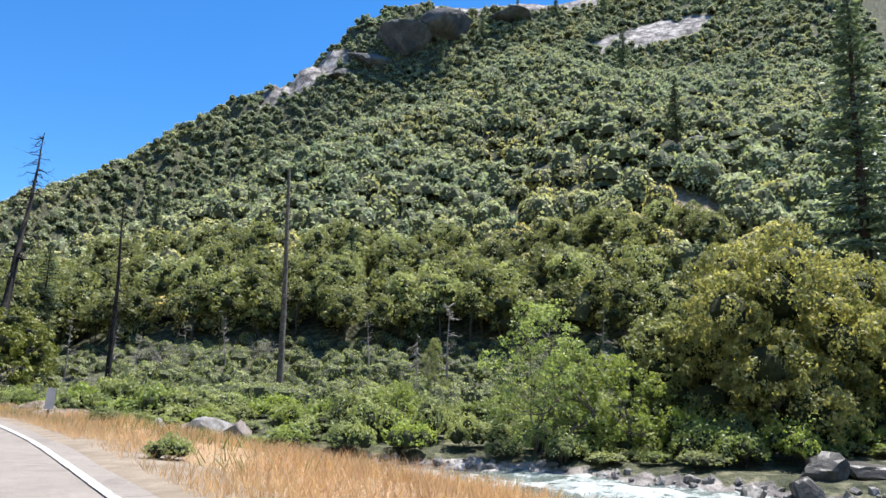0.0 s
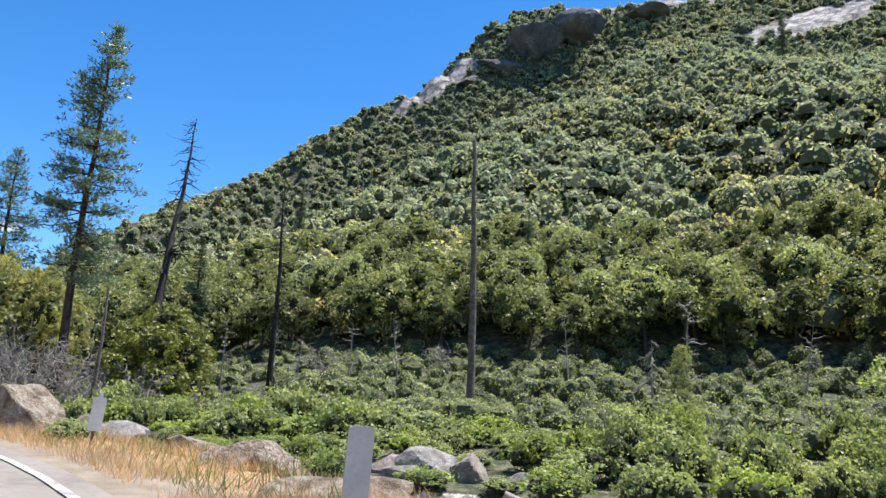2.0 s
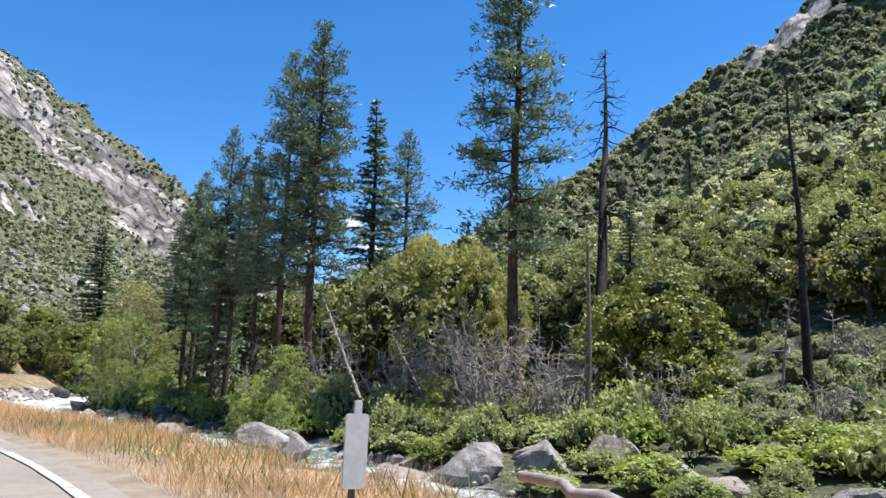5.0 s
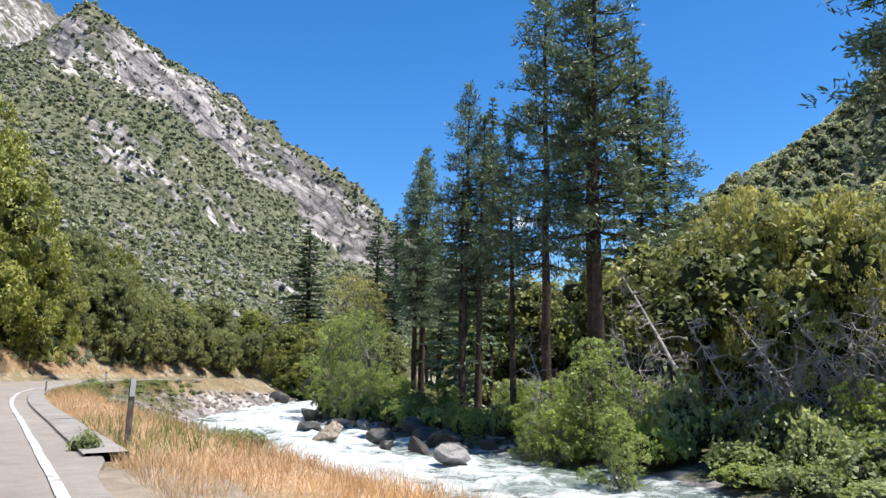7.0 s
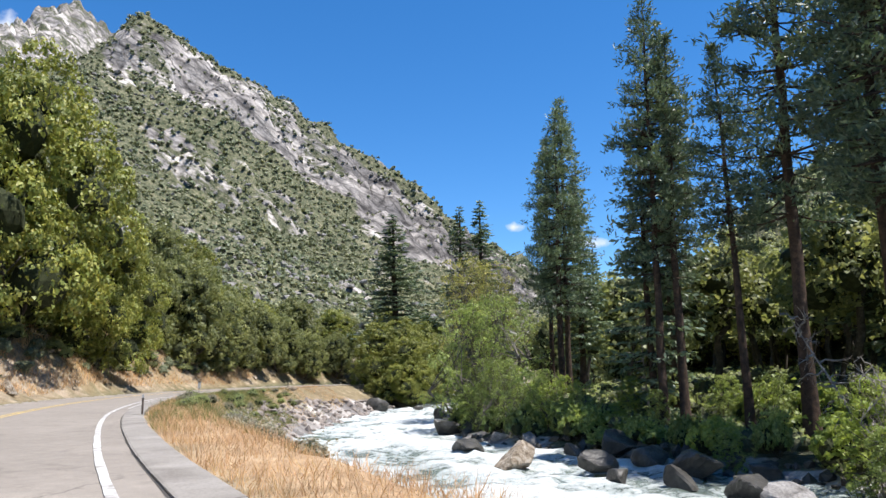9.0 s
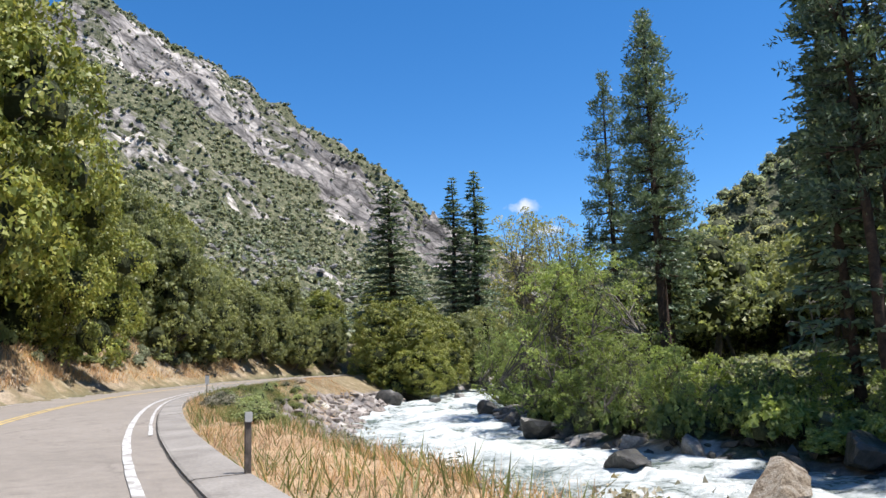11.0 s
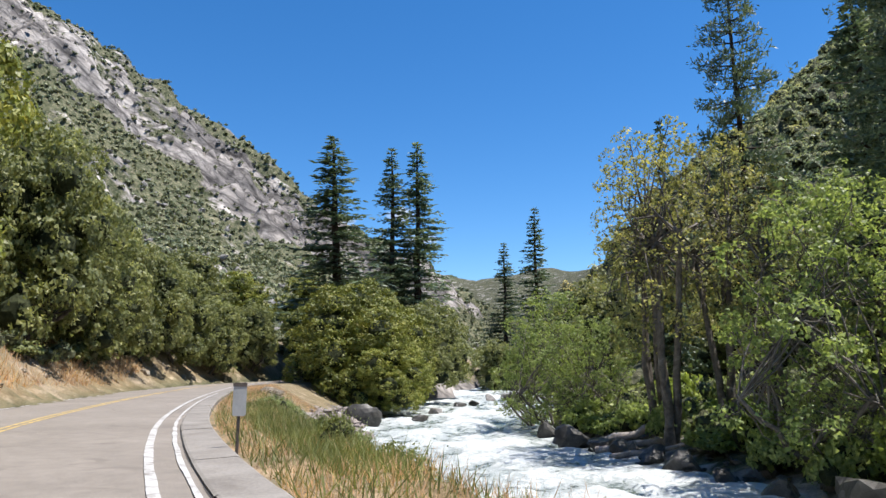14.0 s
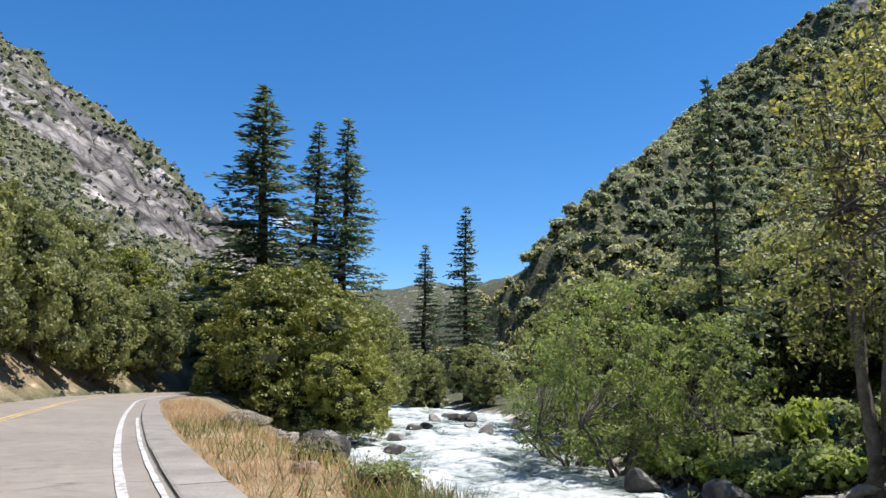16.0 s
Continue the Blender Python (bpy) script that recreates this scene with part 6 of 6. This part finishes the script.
# ---------------------------------------------------------------- brush
rng = np.random.default_rng(78)
spots = []
tries = 0
cx, cy = rng.uniform(-78, 48, 11000), rng.uniform(52, 142, 11000)
tt = terrain(cx, cy)
for x, y, e, side, up in zip(cx, cy, tt[4], tt[5], tt[6]):
    if side > 0 and e > 1.4 and up < 0.035 and all((x - a) ** 2 + (y - b) ** 2 > (w + 1.0) ** 2 for a, b, w in FAR_ROCKS) and all((x - a) ** 2 + (y - b) ** 2 > 2.7 ** 2 for a, b in spots):
        spots.append((x, y))
spots.sort(key=lambda p: p[1] + 0.25 * p[0])
for k, (x, y) in enumerate(spots[:190]):
    m = (BRUSH_LEAF, BRUSH_LEAF, PALE_LEAF, PALE_LEAF, WILLOW_LEAF, ALDER_LEAF)[rng.integers(6)]
    swell = float(vnoise(x * 0.16, y * 0.16, 7))
    shrub(x, y, rng.uniform(1.0, 1.9) + 1.0 * swell, rng.uniform(0.6, 1.4) + 2.8 * swell ** 2 + (rng.random() < 0.15) * 1.5, m, int(rng.integers(4)), label="leafy green shrub on the river flat", leaf=0.10 if k < 70 else 0.14)


def lumpy(dirs, c, q, floor=0.58):
    """How far crowns made of lumps (centres c, radii q) reach along unit directions, and the outward turn there."""
    dot = np.einsum("nvk,nlk->nvl", dirs, c)
    gap = dot ** 2 - (c ** 2).sum(-1)[:, None] + (q ** 2)[:, None]
    hit = np.where((gap > 0) & (dot > 0), dot + np.sqrt(np.maximum(gap, 0)), 0)
    best = hit.argmax(-1)
    top = np.take_along_axis(hit, best[:, :, None], 2)[:, :, 0]
    reach = np.maximum(top, floor)
    centre = np.take_along_axis(c, best[:, :, None].repeat(3, 2), 1)
    turn = np.where((top > floor)[:, :, None], unit(dirs * reach[:, :, None] - centre), dirs)
    return reach, turn


def domes(at, rad, tall, level, lumps, per, leaf, r, jitter=0.06, cut=-0.35):
    """Rounded crowns as one array: a lumpy heart each, wrapped in leaf sprays that turn with the lumps; and the vertices a crown."""
    cv, cf = icosphere(level)
    cf = cf[cv[cf].mean(1)[:, 2] > cut]
    used = np.unique(cf)
    back = np.zeros(len(cv), int)
    back[used] = np.arange(len(used))
    cv, cf = cv[used], back[cf]
    n = len(at)
    c = unit(r.normal(size=(n, lumps, 3)) + np.array([0, 0, 0.35])) * r.uniform(0.45, 0.72, (n, lumps, 1))
    q = r.uniform(0.26, 0.42, (n, lumps))
    size = np.stack([rad, rad, rad * tall], -1)[:, None]
    reach, _ = lumpy(np.broadcast_to(cv, (n, *cv.shape)), c, q)
    v0 = (cv[None] * (reach * (0.93 + r.uniform(-jitter, jitter, reach.shape)))[:, :, None] * size + at[:, None]).reshape(-1, 3)
    f0 = (cf[None] + len(cv) * np.arange(n)[:, None, None]).reshape(-1, 3)
    d = unit(r.normal(size=(n, per, 3)) + np.array([0, 0, 0.5]))
    reach, turn = lumpy(d, c, q)
    pos = d * (reach * r.uniform(0.94, 1.06, reach.shape))[:, :, None] * size + at[:, None]
    turn = turn + r.normal(0, 0.32, turn.shape)
    spray = (leaf * rad / rad.mean()).repeat(per)[:, None]
    v1, f1 = sprays(pos.reshape(-1, 3), turn.reshape(-1, 3), spray, r)
    return np.vstack([v0, v1]), np.vstack([f0, f1 + len(v0)]), len(cv), len(f0)


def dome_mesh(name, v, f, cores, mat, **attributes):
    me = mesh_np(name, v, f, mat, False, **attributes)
    # The cores' darker colour stands in for shade inside the crowns.
    me.materials.append(SHADED_INNER_LEAF)
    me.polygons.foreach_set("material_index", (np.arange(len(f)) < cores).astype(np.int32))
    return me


def brush_stuff(name, points, sizes, mat, label, leaf, seed, per):
    r = np.random.default_rng(seed)
    sizes = np.asarray(sizes, float)
    at = np.column_stack([points, terrain(points[:, 0], points[:, 1])[0] + 0.2 * sizes])
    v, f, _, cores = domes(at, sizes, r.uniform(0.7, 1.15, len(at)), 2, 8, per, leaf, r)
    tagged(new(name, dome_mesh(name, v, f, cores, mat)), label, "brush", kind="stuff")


ux, uy = rng.uniform(-185, -70, 5200), rng.uniform(82, 175, 5200)
ut = terrain(ux, uy)
keep = (ut[5] > 0) & (ut[4] > 2.0) & (ut[4] < 46) & (ut[6] < 0.05)
brush_stuff("wood_undergrowth", np.column_stack([ux[keep], uy[keep]])[:750], rng.uniform(0.7, 1.9, 750)[:min(750, keep.sum())], BRUSH_LEAF, "low undergrowth beneath the riverside trees", 0.30, 80, 90)
for k in range(75):
    x, y = ux[keep][800 + k], uy[keep][800 + k]
    if ut[4][keep][800 + k] < 16:
        shrub(float(x), float(y), rng.uniform(1.0, 2.0), rng.uniform(1.4, 3.4), (WILLOW_LEAF, ALDER_LEAF, BRUSH_LEAF)[rng.integers(3)], int(rng.integers(4)), label="lush green shrub on the wooded bank")
bx, by = rng.uniform(-168, -74, 2500), rng.uniform(80, 150, 2500)
bt = terrain(bx, by)
keep = (bt[5] > 0) & (bt[4] > 0.9) & (bt[4] < 3.4)
spots_w = []
for x, y in zip(bx[keep], by[keep]):
    if len(spots_w) < 46 and all((x - a) ** 2 + (y - b) ** 2 > 2.4 ** 2 for a, b in spots_w):
        spots_w.append((x, y))
        shrub(float(x), float(y), rng.uniform(1.1, 2.0), rng.uniform(1.2, 3.0), (WILLOW_LEAF, ALDER_LEAF, ALDER_LEAF)[rng.integers(3)], int(rng.integers(4)), label="drooping green alder shrub at the water's edge", group="bank shrubs", name="bank_shrub")
for s_, u_ in ((-101, 5.6), (-104, 6.2), (-106.5, 5.2), (-109, 6.4), (-112, 6.0), (-99, 6.6), (-114.5, 5.4), (-107.5, 7.0), (-117, 6.6)):
    x, y, *_ = on_edge(arc_of(s_, 63 + (-104 - s_) * 0.38), u_)
    shrub(float(x), float(y), rng.uniform(0.8, 1.3), rng.uniform(0.7, 1.1), GREY_BLOOM, int(rng.integers(4)), label="grey twiggy bush on the river bank", group="bank shrubs", leaf=0.12)
rest = np.array(spots[190:])
if len(rest):
    brush_stuff("valley_brush", rest, 1.15 + 1.7 * vnoise(rest[:, 0] * 0.16, rest[:, 1] * 0.16, 7) * rng.uniform(0.7, 1.2, len(rest)), BRUSH_LEAF, "dense low green brush covering the river flat", 0.20, 79, 340)


def woods(name, x0, x1, y0, y1, test, step, size, level, per, leaf, mat, label, seed, lumps=9, tints=None, tall=(0.8, 1.2), jitter=0.05, cut=-0.3):
    """Crowns on far slopes: lumpy leafy domes about jittered places, with sprays breaking their outlines."""
    r = np.random.default_rng(seed)
    gx, gy = np.meshgrid(np.arange(x0, x1, step), np.arange(y0, y1, step), indexing="ij")
    gx, gy = (gx + r.uniform(-0.5, 0.5, gx.shape) * step).ravel(), (gy + r.uniform(-0.5, 0.5, gy.shape) * step).ravel()
    t = terrain(gx, gy)
    keep = test(gx, gy, t, r)
    gx, gy, gz = gx[keep], gy[keep], t[0][keep]
    n = len(gx)
    rad = size[0] + (size[1] - size[0]) * np.clip(0.75 * fbm(gx * 0.05, gy * 0.05, 2, seed) - 0.15 + 0.6 * r.random(n) ** 1.6, 0, 1)
    high = r.uniform(*tall, n)
    at = np.stack([gx, gy, gz + rad * high * 0.35], -1)
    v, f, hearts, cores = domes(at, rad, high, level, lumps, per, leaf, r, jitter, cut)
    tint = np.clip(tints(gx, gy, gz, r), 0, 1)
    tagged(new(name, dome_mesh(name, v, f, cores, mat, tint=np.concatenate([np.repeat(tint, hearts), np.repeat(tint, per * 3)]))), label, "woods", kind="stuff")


def hill_tint(x, y, z, r):
    """Golden oaks low on the slope, grey-green brush above, each crown a little different."""
    return 0.36 * smooth(62, 18, z + 34 * (fbm(x * 0.018, y * 0.018, 3, 91) - 0.5)) + 0.9 * (fbm(x * 0.024, y * 0.024, 3, 92) - 0.42) + r.normal(0.14, 0.17, x.shape)


def plain_tint(x, y, z, r):
    return fbm(x * 0.02, y * 0.02, 2, 91) * 0.8 + r.random(x.shape) * 0.7 - 0.25


NEAR_HILL = 0.17
woods("hillside_woods", -330, 230, 118, 330, lambda x, y, t, r: (t[6] > 0.045) & (t[6] < NEAR_HILL) & (t[1] < 0.5) & (t[2] < 0.4) & (r.random(x.shape) < 0.95), 6.0, (3.0, 6.6), 3, 420, 0.62, WOODS_LEAF, "dense oak crowns covering the lower hillside", 101, 13, hill_tint, (0.85, 1.35))
woods("upper_woods", -340, 330, 130, 720, lambda x, y, t, r: (t[6] >= NEAR_HILL) & (t[2] < 0.4) & (t[1] < 0.55 + 0.3 * r.random(x.shape)) & (r.random(x.shape) < 0.94) & (x < 60 + 0.55 * y), 6.2, (2.8, 6.6), 2, 125, 0.8, WOODS_LEAF, "chaparral and oak on the upper hillside", 102, 8, hill_tint, (0.75, 1.2), cut=-0.05)
woods("hill_brush", -340, 190, 140, 620, lambda x, y, t, r: (t[6] >= NEAR_HILL * 0.6) & (t[1] < 0.5) & (t[2] < 0.4) & (x < 60 + 0.3 * y), 4.7, (1.3, 2.8), 1, 30, 0.75, WOODS_LEAF, "low brush filling the gaps between hillside oaks", 105, 5, hill_tint, (0.7, 1.1), cut=-0.1)
woods("mountain_scrub", -900, -215, 20, 640, lambda x, y, t, r: (t[7] > 0.04) & (t[7] < 1.0) & (r.random(x.shape) < 1.2 - 0.85 * t[1] + 0.6 * (fbm(x * 0.03, y * 0.03, 3, 95) - 0.5)), 4.4, (0.8, 3.3), 1, 24, 1.05, SCRUB_LEAF, "low scrub dotted over the granite mountainside", 103, 5, plain_tint, (0.6, 1.0), cut=-0.1)
woods("slope_scrub", -240, -95, 40, 200, lambda x, y, t, r: (t[3] < -9.6) & (t[3] > -60) & (t[7] >= 0) & (r.random(x.shape) < 0.62), 2.7, (0.4, 1.6), 2, 90, 0.24, SCRUB_LEAF, "scrub on the slope above the road", 104, 7, plain_tint, (0.6, 1.0))


# ---------------------------------------------------------------- grass
def grass(name, n, s0, s1, u0, u1, tall, wide, mat, label, seed, test=None):
    r = np.random.default_rng(seed)
    s, u = r.uniform(s0, s1, n), u0 + (u1 - u0) * r.random(n) ** 1.25
    x, y, dx, dy = on_edge(s, u)
    t = terrain(x, y)
    keep = (t[4] > 0.7) | (t[5] > 0)
    keep &= (t[5] < 0) if u0 > 0 else True
    clump = fbm(x * 0.5, y * 0.5, 3, seed)
    keep &= r.random(n) < smooth(0.25, 0.6, clump) * 0.9 + 0.1
    if test is not None:
        keep &= test(x, y, u, s, r)
    x, y, z = x[keep], y[keep], t[0][keep]
    m = len(x)
    h = r.uniform(0.5, 1.3, m) * tall * (0.6 + 0.8 * clump[keep])
    a = r.uniform(0, 2 * np.pi, m)
    bend = r.normal(0, 0.5, (m, 2)) * h[:, None]
    w = wide * r.uniform(0.6, 1.4, m)
    b0 = np.stack([x - np.cos(a) * w, y - np.sin(a) * w, z - 0.03], -1)
    b1 = np.stack([x + np.cos(a) * w, y + np.sin(a) * w, z - 0.03], -1)
    tip = np.stack([x + bend[:, 0], y + bend[:, 1], z + h], -1)
    v = np.stack([b0, b1, tip], 1).reshape(-1, 3)
    tagged(new(name, mesh_np(name, v, np.arange(3 * m).reshape(-1, 3), mat)), label, "grass", kind="stuff")


S_START, S_END = arc_of(3, 9), arc_of(-185, 118)
S_K = KERB_0
grass("dry_grass", 100000, S_START, S_K, 1.0, 7.5, 0.30, 0.007, DRY_GRASS, "golden dry grass along the road verge", 121)
grass("dry_grass", 70000, S_K - 5, S_END, 1.5, 8.5, 0.28, 0.007, DRY_GRASS, "golden dry grass beside the kerb", 122)


def green_patch(x, y, u, s, r):
    return (fbm(x * 0.12, y * 0.12, 2, 131) + 0.25 * smooth(5.5, 3.0, np.hypot((x + 97.5) * 0.6, y - 65.6)) + 0.25 * smooth(arc_of(-112, 67), arc_of(-125, 72), s) * smooth(arc_of(-155, 92), arc_of(-148, 87), s)) > 0.55


grass("green_grass", 70000, arc_of(-114, 67), arc_of(-152, 90), 2.4, 8.0, 0.27, 0.008, GREEN_GRASS, "lush green grass beside the kerb", 125)
grass("green_grass", 36000, S_START, S_END, 1.5, 8.5, 0.36, 0.014, GREEN_GRASS, "green grass growing through the verge", 123, green_patch)
grass("slope_grass", 22000, arc_of(-100, 62), S_END, -8.6, -17, 0.55, 0.025, DRY_GRASS, "dry grass at the foot of the cut slope", 124)
# verge plants
rng = np.random.default_rng(140)
for s, u, h, rad, m, lab in ((arc_of(-4.0, 14.2), 1.9, 0.55, 0.45, BRUSH_LEAF, "small green weed clump in dry grass"), (arc_of(-22.1, 36.0), 2.6, 0.55, 0.8, PALE_LEAF, "grey-green sagebrush clump in dry grass"),
                             (arc_of(-11.1, 24.9), 3.4, 0.6, 0.7, PALE_LEAF, "grey-green sagebrush clump in dry grass"), (arc_of(-67, 53.5), 0.75, 0.5, 0.28, BRUSH_LEAF, "weed growing in the kerb gap"),
                             (arc_of(-74, 55), 5.6, 0.7, 0.8, BRUSH_LEAF, "leafy green plant on the bank")):
    x, y, *_ = on_edge(s, u)
    shrub(float(x), float(y), rad, h, m, int(rng.integers(4)), label=lab, group="verge plants", leaf=0.10, name="weed", category="weed")
for k in range(48):
    s, u = rng.uniform(arc_of(-113, 67), arc_of(-160, 96)), rng.uniform(2.6, 6.8)
    x, y, *_ = on_edge(s, u)
    m = (GREY_BLOOM, GREEN_GRASS, BRUSH_LEAF)[rng.integers(3)]
    shrub(float(x), float(y), rng.uniform(0.35, 0.8), rng.uniform(0.45, 0.95), m, int(rng.integers(4)), label="dry flowering shrub on the verge" if m is GREY_BLOOM else "leafy green verge plant", group="verge plants", leaf=0.10, name="verge_shrub")
for k in range(150):
    s, u = rng.uniform(arc_of(-105, 64), arc_of(-195, 130)), -10.3 - 13 * rng.random()
    x, y, *_ = on_edge(s, u)
    shrub(float(x), float(y), rng.uniform(0.6, 1.5), rng.uniform(0.7, 1.8), (BRUSH_LEAF, PALE_LEAF, OAK_LEAF)[rng.integers(3)], int(rng.integers(4)), label="rounded green bush on the cut slope", group="slope bushes", name="slope_bush")
